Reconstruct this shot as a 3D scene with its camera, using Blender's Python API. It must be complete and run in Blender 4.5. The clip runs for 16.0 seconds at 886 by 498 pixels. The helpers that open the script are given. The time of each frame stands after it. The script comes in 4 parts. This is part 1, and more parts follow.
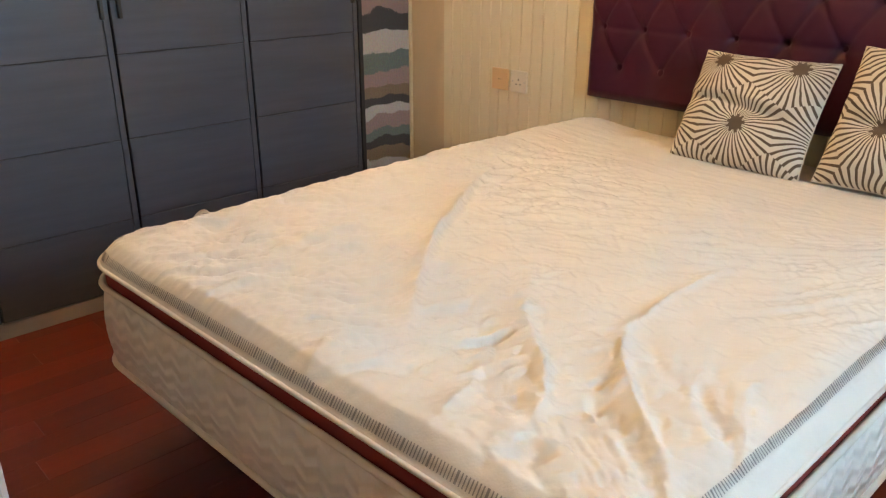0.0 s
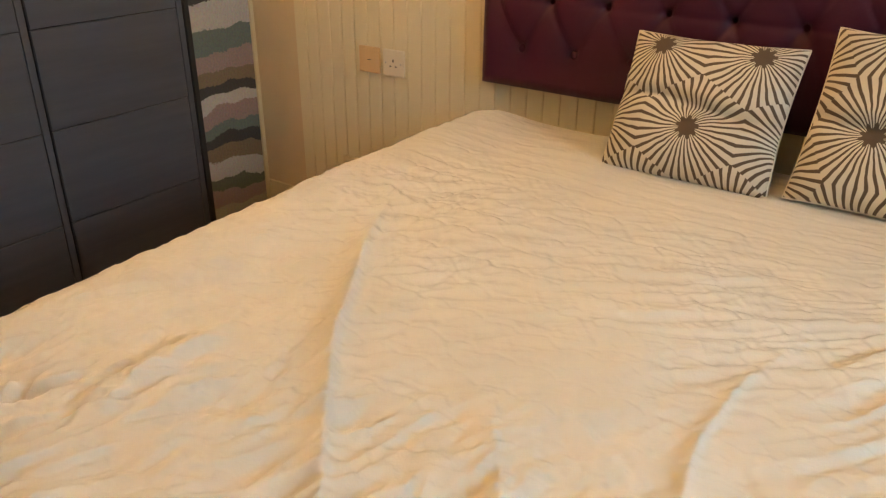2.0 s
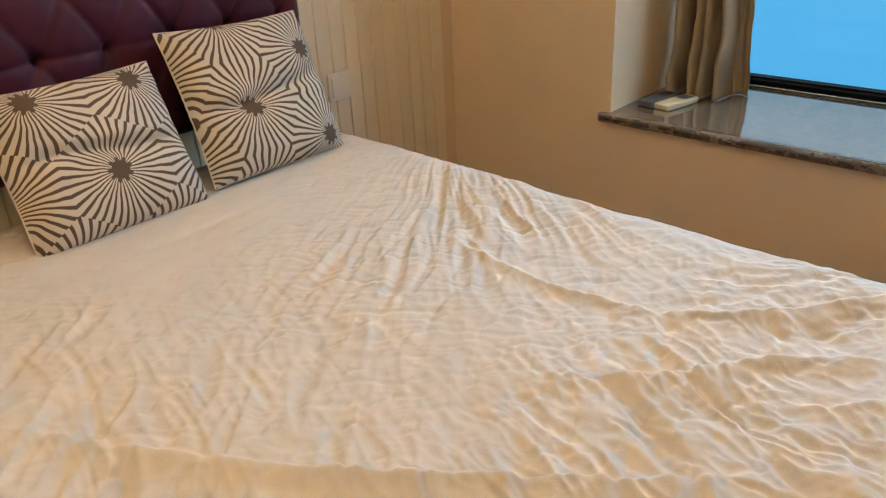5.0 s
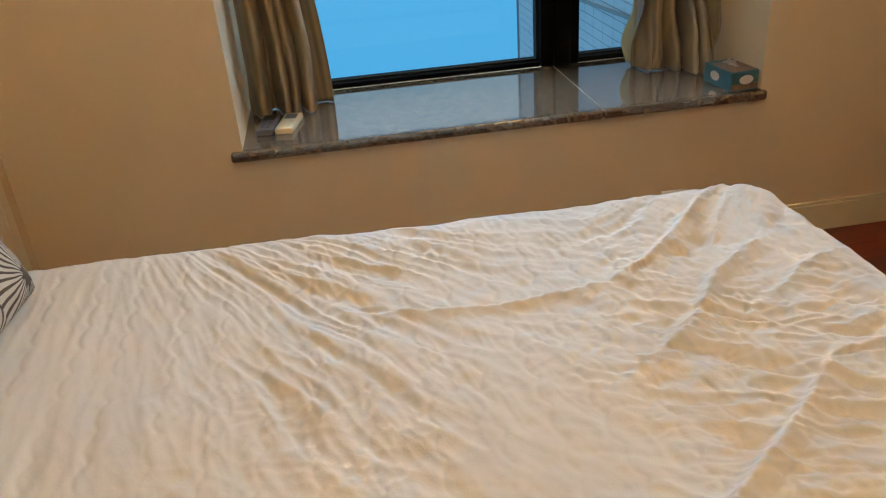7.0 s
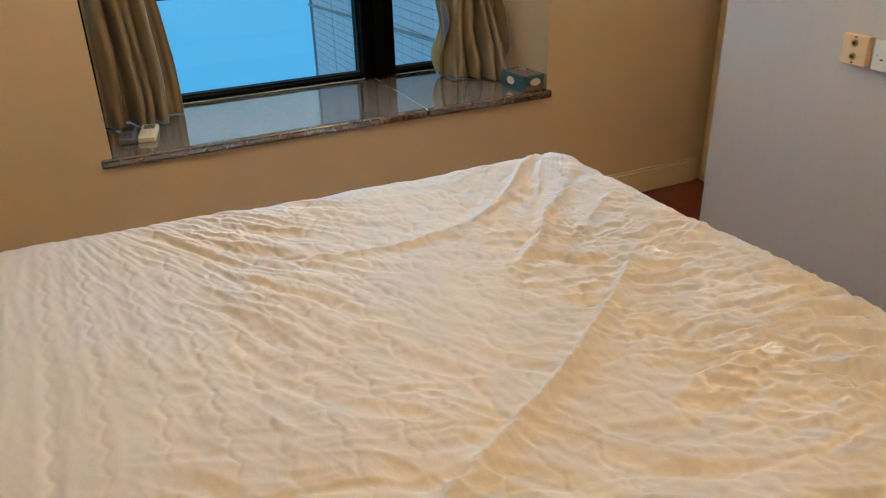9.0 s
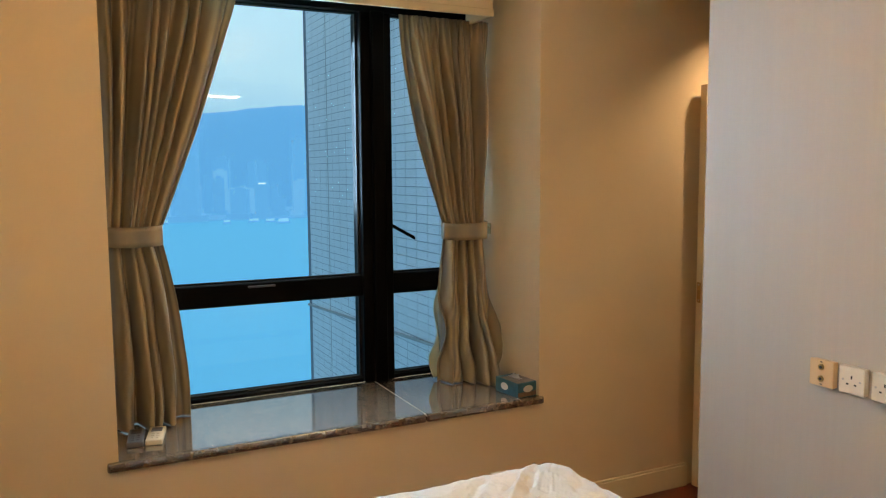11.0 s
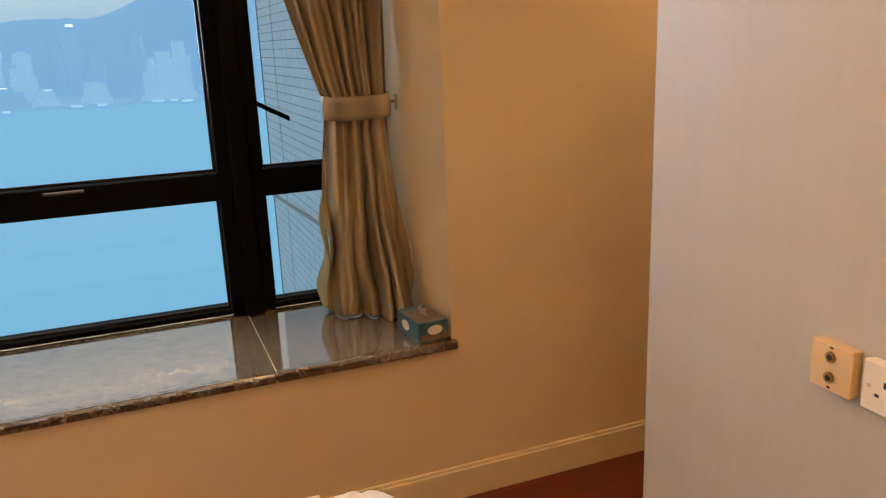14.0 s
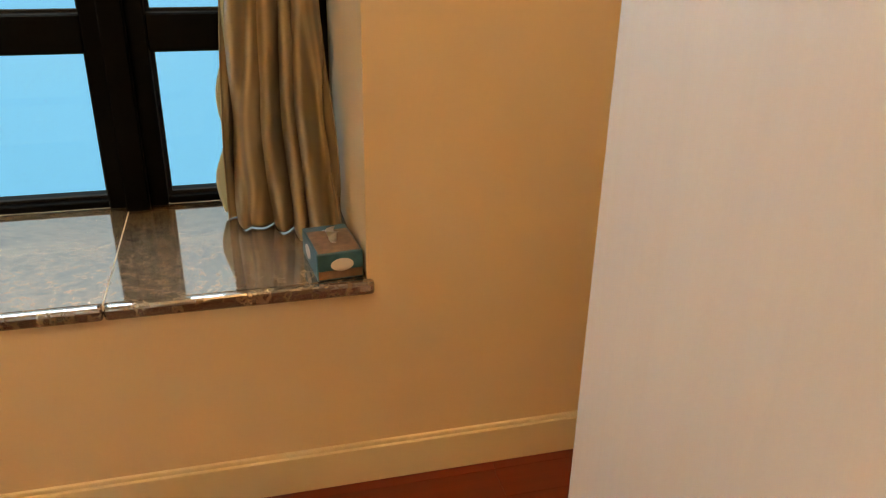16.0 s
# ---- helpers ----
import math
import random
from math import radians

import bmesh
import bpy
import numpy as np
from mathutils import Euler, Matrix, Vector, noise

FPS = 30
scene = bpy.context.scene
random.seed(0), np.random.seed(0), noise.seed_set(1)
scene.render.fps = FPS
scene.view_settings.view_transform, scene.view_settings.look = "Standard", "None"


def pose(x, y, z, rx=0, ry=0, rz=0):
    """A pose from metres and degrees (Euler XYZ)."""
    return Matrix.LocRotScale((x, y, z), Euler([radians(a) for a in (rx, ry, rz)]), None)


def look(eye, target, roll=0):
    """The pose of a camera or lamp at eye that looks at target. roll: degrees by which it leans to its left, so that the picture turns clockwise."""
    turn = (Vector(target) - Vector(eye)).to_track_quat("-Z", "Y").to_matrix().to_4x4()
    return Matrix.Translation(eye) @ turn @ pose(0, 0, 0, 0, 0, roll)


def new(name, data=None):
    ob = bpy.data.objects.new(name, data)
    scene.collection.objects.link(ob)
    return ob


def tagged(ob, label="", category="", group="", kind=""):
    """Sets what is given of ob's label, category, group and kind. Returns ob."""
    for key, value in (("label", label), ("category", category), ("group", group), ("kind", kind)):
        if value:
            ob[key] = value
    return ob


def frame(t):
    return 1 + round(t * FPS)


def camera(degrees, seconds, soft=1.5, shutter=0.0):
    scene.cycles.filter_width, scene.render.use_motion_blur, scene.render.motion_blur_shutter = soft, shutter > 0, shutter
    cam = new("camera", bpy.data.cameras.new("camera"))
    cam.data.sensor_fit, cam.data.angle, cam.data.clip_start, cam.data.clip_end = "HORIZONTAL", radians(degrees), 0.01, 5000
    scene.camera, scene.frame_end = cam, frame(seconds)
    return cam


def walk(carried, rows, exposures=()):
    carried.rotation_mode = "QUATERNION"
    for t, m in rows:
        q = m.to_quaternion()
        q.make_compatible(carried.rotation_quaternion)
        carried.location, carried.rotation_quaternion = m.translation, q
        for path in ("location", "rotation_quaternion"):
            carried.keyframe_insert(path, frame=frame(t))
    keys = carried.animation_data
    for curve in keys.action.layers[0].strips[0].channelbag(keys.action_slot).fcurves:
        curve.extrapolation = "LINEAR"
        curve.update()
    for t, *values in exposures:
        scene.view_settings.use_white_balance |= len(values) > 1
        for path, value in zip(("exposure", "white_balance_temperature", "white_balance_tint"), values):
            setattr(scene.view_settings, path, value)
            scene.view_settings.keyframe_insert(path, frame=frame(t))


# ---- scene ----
cam = camera(58.9, 16.0, soft=1.25)
PATH = [
    (0, (0.971, -2.408, 1.193), (-0.378, -1.133, 0.45), 0.1),
    (0.5, (0.935, -2.348, 1.182), (-0.314, -1.023, 0.355), 0.3),
    (1, (0.819, -2.259, 1.201), (-0.356, -0.89, 0.336), 1.6),
    (1.5, (0.679, -2.138, 1.212), (-0.451, -0.745, 0.327), 1.6),
    (2, (0.477, -2.024, 1.225), (-0.55, -0.548, 0.349), 0.4),
    (2.5, (0.279, -1.951, 1.239), (-0.52, -0.336, 0.371), 0.7),
    (3, (0.039, -1.96, 1.234), (-0.379, -0.203, 0.374), -0.4),
    (3.5, (-0.195, -1.98, 1.223), (-0.188, -0.173, 0.366), -1.6),
    (4, (-0.425, -1.882, 1.222), (0.164, -0.161, 0.39), -1.5),
    (4.5, (-0.62, -1.894, 1.218), (0.411, -0.396, 0.385), -3.0),
    (4.7, (-0.686, -1.891, 1.239), (0.467, -0.501, 0.379), -3.0),
    (7, (-0.835, -0.917, 1.281), (0.922, -1.14, 0.352), -4.4),
    (7.5, (-0.93, -0.725, 1.31), (0.707, -1.35, 0.346), -3.5),
    (8, (-1.026, -0.665, 1.305), (0.548, -1.418, 0.327), -2.3),
    (8.2, (-1.056, -0.66, 1.306), (0.515, -1.411, 0.322), -2.0),
    (10.5, (-1.307, -0.459, 1.401), (0.472, -1.283, 1.006), -0.1),
    (11, (-1.258, -0.497, 1.428), (0.526, -1.379, 1.234), -0.4),
    (11.5, (-1.173, -0.677, 1.384), (0.632, -1.537, 1.403), -0.4),
    (12, (-1.021, -0.789, 1.404), (0.755, -1.702, 1.524), -0.6),
    (12.5, (-0.883, -0.915, 1.376), (0.891, -1.839, 1.369), -1.8),
    (13, (-0.742, -1.053, 1.37), (1.003, -1.983, 1.073), -2.68),
    (13.5, (-0.699, -1.138, 1.394), (1.076, -1.96, 0.976), -0.95),
    (14, (-0.627, -1.431, 1.363), (1.174, -2.133, 0.849), -2.3),
    (14.5, (-0.572, -1.637, 1.323), (1.179, -2.332, 0.652), -1.4),
    (15, (-0.521, -1.851, 1.303), (1.273, -2.298, 0.54), -0.1),
    (15.5, (-0.335, -1.94, 1.282), (1.459, -2.279, 0.466), -0.6),
    (16, (-0.087, -1.994, 1.248), (1.674, -2.47, 0.429), 1.2),
]
walk(cam, [(t, look(eye, target, roll)) for t, eye, target, roll in PATH],
     [(0, -0.20, 7300, 13), (0.5, -0.26, 7300, 13), (1.0, -0.38, 7700, 13), (1.5, -0.50, 8300, 13), (2.0, -0.46, 8700, 13), (3.0, -0.42, 7500, 14), (4.5, -0.44, 6700, 13), (7.0, -0.58, 6600, 11), (8.0, -0.56, 6600, 12), (10.5, -0.44, 6500, 9), (11.0, -0.40, 7200, 12), (12.0, -0.46, 8000, 16), (12.5, -0.45, 8000, 18), (13.0, -0.42, 7500, 17), (13.5, -0.32, 9000, 25), (14.5, -0.30, 9900, 30), (15.0, -0.28, 9000, 23), (15.5, -0.17, 8600, 18), (16, -0.02, 9600, 20)])

# ---- world and light ----
WARM = (1.0, 0.69, 0.36)
world = bpy.data.worlds.new("overcast_dusk")
scene.world = world
world.use_nodes = True
wn, wl = world.node_tree.nodes, world.node_tree.links
bgnode = wn["Background"]
skytex = wn.new("ShaderNodeTexSky")
skytex.sky_type = "NISHITA"
skytex.sun_disc = False
skytex.sun_elevation, skytex.sun_rotation = radians(12), radians(200)
skytex.air_density, skytex.dust_density, skytex.ozone_density = 1.5, 3.0, 4.0
wcoord = wn.new("ShaderNodeTexCoord")
wsep = wn.new("ShaderNodeSeparateXYZ")
wramp = wn.new("ShaderNodeValToRGB")
wramp.color_ramp.elements[0].position, wramp.color_ramp.elements[0].color = 0.0, (0.09, 0.46, 0.90, 1)
wramp.color_ramp.elements[1].position, wramp.color_ramp.elements[1].color = 1.0, (0.5, 0.75, 1.05, 1)
for place, colour in ((0.50, (0.10, 0.50, 0.95, 1)), (0.53, (0.22, 0.62, 1.0, 1)), (0.585, (0.62, 0.93, 1.10, 1)), (0.72, (0.66, 0.92, 1.08, 1))):
    wramp.color_ramp.elements.new(place).color = colour
wmap = wn.new("ShaderNodeMapRange")
wmap.inputs[1].default_value, wmap.inputs[2].default_value = -1, 1
wcloud = wn.new("ShaderNodeTexNoise")
wcloud.inputs["Scale"].default_value, wcloud.inputs["Detail"].default_value = 5.0, 4.0
wadd = wn.new("ShaderNodeMath")
wadd.operation = "MULTIPLY_ADD"
wadd.inputs[1].default_value = 0.05
wmix = wn.new("ShaderNodeMixRGB")
wmix.inputs[0].default_value = 0.04
wl.new(wcoord.outputs["Generated"], wsep.inputs[0])
wl.new(wcoord.outputs["Generated"], wcloud.inputs["Vector"])
wl.new(wsep.outputs["Z"], wmap.inputs[0])
wl.new(wcloud.outputs["Fac"], wadd.inputs[0])
wl.new(wmap.outputs[0], wadd.inputs[2])
wl.new(wadd.outputs[0], wramp.inputs[0])
wl.new(wramp.outputs[0], wmix.inputs[1])
wl.new(skytex.outputs[0], wmix.inputs[2])
wl.new(wmix.outputs[0], bgnode.inputs[0])
bgnode.inputs[1].default_value = 1.2


def area(name, m, sx, sy, watts, colour):
    data = bpy.data.lights.new(name, "AREA")
    data.shape, data.size, data.size_y, data.energy, data.color = "RECTANGLE", sx, sy, watts, colour
    ob = new(name, data)
    ob.matrix_world = m
    return ob


# window light standing in for the sky's light in the opening
area("window_daylight", pose(2.06, -1.42, 1.62, 0, 76, 0), 0.75, 0.95, 72, (0.50, 0.75, 1.0))
# warm strips in the ceiling coves
area("cove_strip", pose(-0.2, -1.92, 2.36, 150, 0, 0), 2.6, 0.05, 9, WARM)
area("cove_strip", pose(-1.28, -1.0, 2.36, 0, 150, 0), 0.05, 1.8, 6, WARM)
area("cove_strip", pose(1.22, -1.0, 2.36, 0, -150, 0), 0.05, 1.8, 3.5, WARM)
# fill light of an added ceiling lamp that is out of view
area("ceiling_fill_light", pose(-0.1, -1.0, 2.47, 0, 0, 0), 0.5, 0.5, 8, WARM)
spot = bpy.data.lights.new("downlight_beam", "SPOT")
spot.energy, spot.color, spot.spot_size, spot.spot_blend, spot.shadow_soft_size = 48, (1.0, 0.74, 0.47), radians(118), 0.95, 0.012
new("downlight_beam", spot).matrix_world = look((1.07, -3.22, 2.19), (1.10, -3.18, 0))

# ---- materials ----


def mat(name, colour, rough=0.6, metal=0.0, spread=0.12, scale=12.0, bump=0.0, bump_scale=80.0, coat=0.0, sheen=0.0, stretch=(1, 1, 1), per_object=0.0):
    m = bpy.data.materials.new(name)
    m.use_nodes = True
    n, l = m.node_tree.nodes, m.node_tree.links
    b = n["Principled BSDF"]
    b.inputs["Roughness"].default_value, b.inputs["Metallic"].default_value = rough, metal
    b.inputs["Coat Weight"].default_value, b.inputs["Sheen Weight"].default_value = coat, sheen
    tc = n.new("ShaderNodeTexCoord")
    mp = n.new("ShaderNodeMapping")
    mp.inputs["Scale"].default_value = stretch
    l.new(tc.outputs["Object"], mp.inputs[0])
    big, fine = n.new("ShaderNodeTexNoise"), n.new("ShaderNodeTexNoise")
    big.inputs["Scale"].default_value, fine.inputs["Scale"].default_value = scale * 0.18, scale
    big.inputs["Detail"].default_value, fine.inputs["Detail"].default_value = 3, 6
    for t in (big, fine):
        l.new(mp.outputs[0], t.inputs["Vector"])
    mix = n.new("ShaderNodeMath")
    mix.operation = "ADD"
    l.new(big.outputs["Fac"], mix.inputs[0])
    l.new(fine.outputs["Fac"], mix.inputs[1])
    last = mix
    if per_object:
        info = n.new("ShaderNodeObjectInfo")
        pm = n.new("ShaderNodeMath")
        pm.operation = "MULTIPLY_ADD"
        pm.inputs[1].default_value = per_object
        l.new(info.outputs["Random"], pm.inputs[0])
        l.new(mix.outputs[0], pm.inputs[2])
        last = pm
    rng = n.new("ShaderNodeMapRange")
    rng.inputs[1].default_value, rng.inputs[2].default_value = 0.6 , 1.4 + per_object
    rng.inputs[3].default_value, rng.inputs[4].default_value = 1 - spread, 1 + spread
    l.new(last.outputs[0], rng.inputs[0])
    mul = n.new("ShaderNodeVectorMath")
    mul.operation = "SCALE"
    mul.inputs[0].default_value = colour[:3]
    l.new(rng.outputs[0], mul.inputs["Scale"])
    l.new(mul.outputs[0], b.inputs["Base Color"])
    if bump:
        bn, bt = n.new("ShaderNodeBump"), n.new("ShaderNodeTexNoise")
        bt.inputs["Scale"].default_value, bt.inputs["Detail"].default_value = bump_scale, 4
        bn.inputs["Strength"].default_value, bn.inputs["Distance"].default_value = bump, 0.004
        l.new(mp.outputs[0], bt.inputs["Vector"])
        l.new(bt.outputs["Fac"], bn.inputs["Height"])
        l.new(bn.outputs[0], b.inputs["Normal"])
    return m


def nodes_of(m):
    return m.node_tree.nodes, m.node_tree.links, m.node_tree.nodes["Principled BSDF"]


def math_node(n, l, op, a, b=None, c=None):
    k = n.new("ShaderNodeMath")
    k.operation = op
    for i, v in enumerate((a, b, c)):
        if v is None:
            continue
        if isinstance(v, (int, float)):
            k.inputs[i].default_value = v
        else:
            l.new(v, k.inputs[i])
    return k.outputs[0]


def ramp_node(n, l, fac, stops, interp="LINEAR"):
    r = n.new("ShaderNodeValToRGB")
    r.color_ramp.interpolation = interp
    e = r.color_ramp.elements
    e[0].position, e[0].color = stops[0][0], (*stops[0][1], 1)
    e[1].position, e[1].color = stops[-1][0], (*stops[-1][1], 1)
    for p, c in stops[1:-1]:
        e.new(p).color = (*c, 1)
    l.new(fac, r.inputs[0])
    return r.outputs[0]


M_WALL = mat("cream_wall_paint", (0.73, 0.57, 0.365), 0.75, spread=0.04, scale=6, bump=0.08, bump_scale=160)
M_PART = mat("pale_wood_effect_laminate", (0.50, 0.45, 0.39), 0.55, spread=0.028, scale=26, bump=0.06, bump_scale=60, stretch=(3, 3, 0.12))
M_PANEL = mat("cream_painted_board", (0.80, 0.71, 0.51), 0.5, spread=0.05, scale=8, per_object=0.4)
M_CEIL = mat("ceiling_paint", (0.71, 0.62, 0.47), 0.8, spread=0.03, scale=5)
M_TRIM = mat("cream_gloss_trim", (0.75, 0.64, 0.42), 0.4, spread=0.05, scale=9)
M_PLANK = mat("red_stained_hardwood", (0.14, 0.018, 0.006), 0.40, spread=0.45, scale=30, bump=0.05, bump_scale=90, coat=0.12, stretch=(1.0, 0.06, 1), per_object=0.6)
M_GROUT = mat("dark_joint", (0.02, 0.008, 0.005), 0.7)
M_NAVY = mat("blue_grey_wood_grain_laminate", (0.060, 0.072, 0.098), 0.42, spread=0.2, scale=40, bump=0.1, bump_scale=60, stretch=(1, 0.08, 1))
M_GAP = mat("dark_carcass", (0.012, 0.013, 0.016), 0.6)
M_PLINTH = mat("grey_plinth", (0.35, 0.34, 0.33), 0.5)
M_BLACK = mat("black_window_aluminium", (0.0025, 0.0025, 0.0028), 0.55, spread=0.2)
M_BLACK.node_tree.nodes["Principled BSDF"].inputs["Specular IOR Level"].default_value = 0.05
M_RUBBER = mat("black_gasket", (0.006, 0.006, 0.006), 0.7)
M_STEEL = mat("brushed_steel", (0.55, 0.54, 0.52), 0.35, metal=1.0)
M_BRASS = mat("aged_brass", (0.45, 0.30, 0.12), 0.4, metal=1.0)
M_WHITEP = mat("white_plastic", (0.80, 0.73, 0.61), 0.35, spread=0.03)
M_BEIGEP = mat("yellowed_plastic", (0.74, 0.51, 0.28), 0.4, spread=0.03)
M_DARKP = mat("dark_plastic", (0.02, 0.018, 0.016), 0.5)
M_GREYP = mat("grey_plastic", (0.10, 0.10, 0.11), 0.45)
M_SEAM = mat("grey_stitching", (0.30, 0.28, 0.27), 0.9)
M_PIPING = mat("ivory_piping", (0.68, 0.62, 0.52), 0.8)
M_REDBAND = mat("dark_red_ticking", (0.20, 0.018, 0.014), 0.8)
M_BEDBASE = mat("dark_divan_cloth", (0.05, 0.025, 0.02), 0.9)
M_PAPER = mat("printed_paper", (0.62, 0.55, 0.44), 0.7)
M_INK = mat("dark_ink", (0.05, 0.045, 0.04), 0.8)
M_BLUEINK = mat("blue_label_print", (0.02, 0.05, 0.22), 0.7)
M_OUTLINE = mat("cardboard_blue", (0.035, 0.13, 0.17), 0.45, spread=0.35, scale=40)
M_BROWNCARD = mat("cardboard_brown_print", (0.20, 0.125, 0.08), 0.45, spread=0.5, scale=60)
M_OVAL = mat("white_card_print", (0.75, 0.70, 0.66), 0.5)


def sheet_material():
    m = mat("quilted_white_cotton", (0.66, 0.62, 0.555), 0.85, spread=0.04, scale=9, bump=0.15, bump_scale=260, sheen=0.15)
    return m


def mattress_side_material():
    m = mat("beige_damask_ticking", (0.76, 0.71, 0.64), 0.6, spread=0.06, scale=20)
    n, l, b = nodes_of(m)
    tc = n.new("ShaderNodeTexCoord")
    s = n.new("ShaderNodeSeparateXYZ")
    l.new(tc.outputs["Object"], s.inputs[0])
    along = math_node(n, l, "ADD", s.outputs["X"], s.outputs["Y"])
    zig = math_node(n, l, "MULTIPLY", math_node(n, l, "PINGPONG", along, 0.035), 0.5)
    wave = math_node(n, l, "SINE", math_node(n, l, "MULTIPLY", math_node(n, l, "ADD", s.outputs["Z"], zig), 190.0))
    bn = n.new("ShaderNodeBump")
    bn.inputs["Strength"].default_value, bn.inputs["Distance"].default_value = 0.7, 0.004
    l.new(wave, bn.inputs["Height"])
    l.new(bn.outputs[0], b.inputs["Normal"])
    return m


def granite_material():
    m = mat("polished_brown_granite", (0.2, 0.13, 0.09), 0.06)
    n, l, b = nodes_of(m)
    tc = n.new("ShaderNodeTexCoord")
    v = n.new("ShaderNodeTexVoronoi")
    v.inputs["Scale"].default_value = 70
    no = n.new("ShaderNodeTexNoise")
    no.inputs["Scale"].default_value, no.inputs["Detail"].default_value, no.inputs["Roughness"].default_value = 36, 8, 0.6
    l.new(tc.outputs["Object"], v.inputs["Vector"])
    l.new(tc.outputs["Object"], no.inputs["Vector"])
    f = math_node(n, l, "ADD", math_node(n, l, "MULTIPLY", v.outputs["Distance"], 0.35), no.outputs["Fac"])
    col = ramp_node(n, l, f, [(0.40, (0.030, 0.019, 0.013)), (0.54, (0.072, 0.047, 0.031)), (0.66, (0.135, 0.094, 0.062)), (0.80, (0.20, 0.148, 0.10)), (0.94, (0.12, 0.085, 0.056))])
    l.new(col, b.inputs["Base Color"])
    b.inputs["IOR"].default_value = 2.4
    b.inputs["Specular IOR Level"].default_value = 0.8
    return m


def leather_material():
    m = mat("aubergine_faux_leather", (0.054, 0.0065, 0.021), 0.5, spread=0.12, scale=14, bump=0.25, bump_scale=420)
    m.node_tree.nodes["Principled BSDF"].inputs["Specular IOR Level"].default_value = 0.3
    return m


def satin_material():
    m = mat("taupe_striped_satin", (0.36, 0.31, 0.22), 0.30, spread=0.12, scale=60)
    n, l, b = nodes_of(m)
    uv = n.new("ShaderNodeUVMap")
    uv.uv_map = "cloth"
    s = n.new("ShaderNodeSeparateXYZ")
    l.new(uv.outputs[0], s.inputs[0])
    st = math_node(n, l, "SINE", math_node(n, l, "MULTIPLY", s.outputs["X"], 75.0))
    st2 = math_node(n, l, "SINE", math_node(n, l, "MULTIPLY", s.outputs["X"], 31.0))
    f = math_node(n, l, "MULTIPLY_ADD", math_node(n, l, "ADD", st, st2), 0.2, 0.5)
    col = ramp_node(n, l, f, [(0.2, (0.20, 0.172, 0.134)), (0.5, (0.29, 0.232, 0.152)), (0.8, (0.41, 0.33, 0.215))])
    l.new(col, b.inputs["Base Color"])
    return m


def stripe_material():
    m = mat("striped_flock_paper", (0.4, 0.4, 0.4), 0.9)
    n, l, b = nodes_of(m)
    tc = n.new("ShaderNodeTexCoord")
    s = n.new("ShaderNodeSeparateXYZ")
    l.new(tc.outputs["Object"], s.inputs[0])
    slow, quick = n.new("ShaderNodeTexNoise"), n.new("ShaderNodeTexNoise")
    slow.inputs["Scale"].default_value, slow.inputs["Detail"].default_value = 7, 1
    quick.inputs["Scale"].default_value, quick.inputs["Detail"].default_value = 130, 6
    mp = n.new("ShaderNodeMapping")
    mp.inputs["Scale"].default_value = (1, 1, 0.8)
    l.new(tc.outputs["Object"], mp.inputs[0])
    l.new(mp.outputs[0], slow.inputs["Vector"])
    l.new(tc.outputs["Object"], quick.inputs["Vector"])
    z = math_node(n, l, "MULTIPLY_ADD", math_node(n, l, "SUBTRACT", slow.outputs["Fac"], 0.5), 0.11, s.outputs["Z"])
    z = math_node(n, l, "MULTIPLY_ADD", math_node(n, l, "SUBTRACT", quick.outputs["Fac"], 0.5), 0.024, z)
    f = math_node(n, l, "FRACT", math_node(n, l, "DIVIDE", z, 0.96))
    pink, dark, white, teal, tan = (0.34, 0.24, 0.225), (0.060, 0.060, 0.064), (0.50, 0.50, 0.49), (0.14, 0.20, 0.19), (0.23, 0.17, 0.105)
    beige, olive = (0.42, 0.37, 0.29), (0.13, 0.15, 0.105)
    heights = [(0.0, beige), (0.055, pink), (0.12, olive), (0.165, white), (0.215, tan), (0.275, dark), (0.325, teal), (0.365, pink), (0.43, white), (0.475, dark),
               (0.515, tan), (0.57, pink), (0.64, teal), (0.71, white), (0.80, dark), (0.885, pink)]
    bands = [(h / 0.96, c) for h, c in heights]
    base = ramp_node(n, l, f, bands, "CONSTANT")
    mul = n.new("ShaderNodeMixRGB")
    mul.blend_type = "OVERLAY"
    mul.inputs[0].default_value = 0.30
    l.new(base, mul.inputs[1])
    l.new(quick.outputs["Color"], mul.inputs[2])
    hs = n.new("ShaderNodeHueSaturation")
    hs.inputs["Saturation"].default_value = 0.85
    l.new(mul.outputs[0], hs.inputs["Color"])
    l.new(hs.outputs[0], b.inputs["Base Color"])
    bn = n.new("ShaderNodeBump")
    bn.inputs["Strength"].default_value, bn.inputs["Distance"].default_value = 0.6, 0.006
    l.new(quick.outputs["Fac"], bn.inputs["Height"])
    l.new(bn.outputs[0], b.inputs["Normal"])
    return m


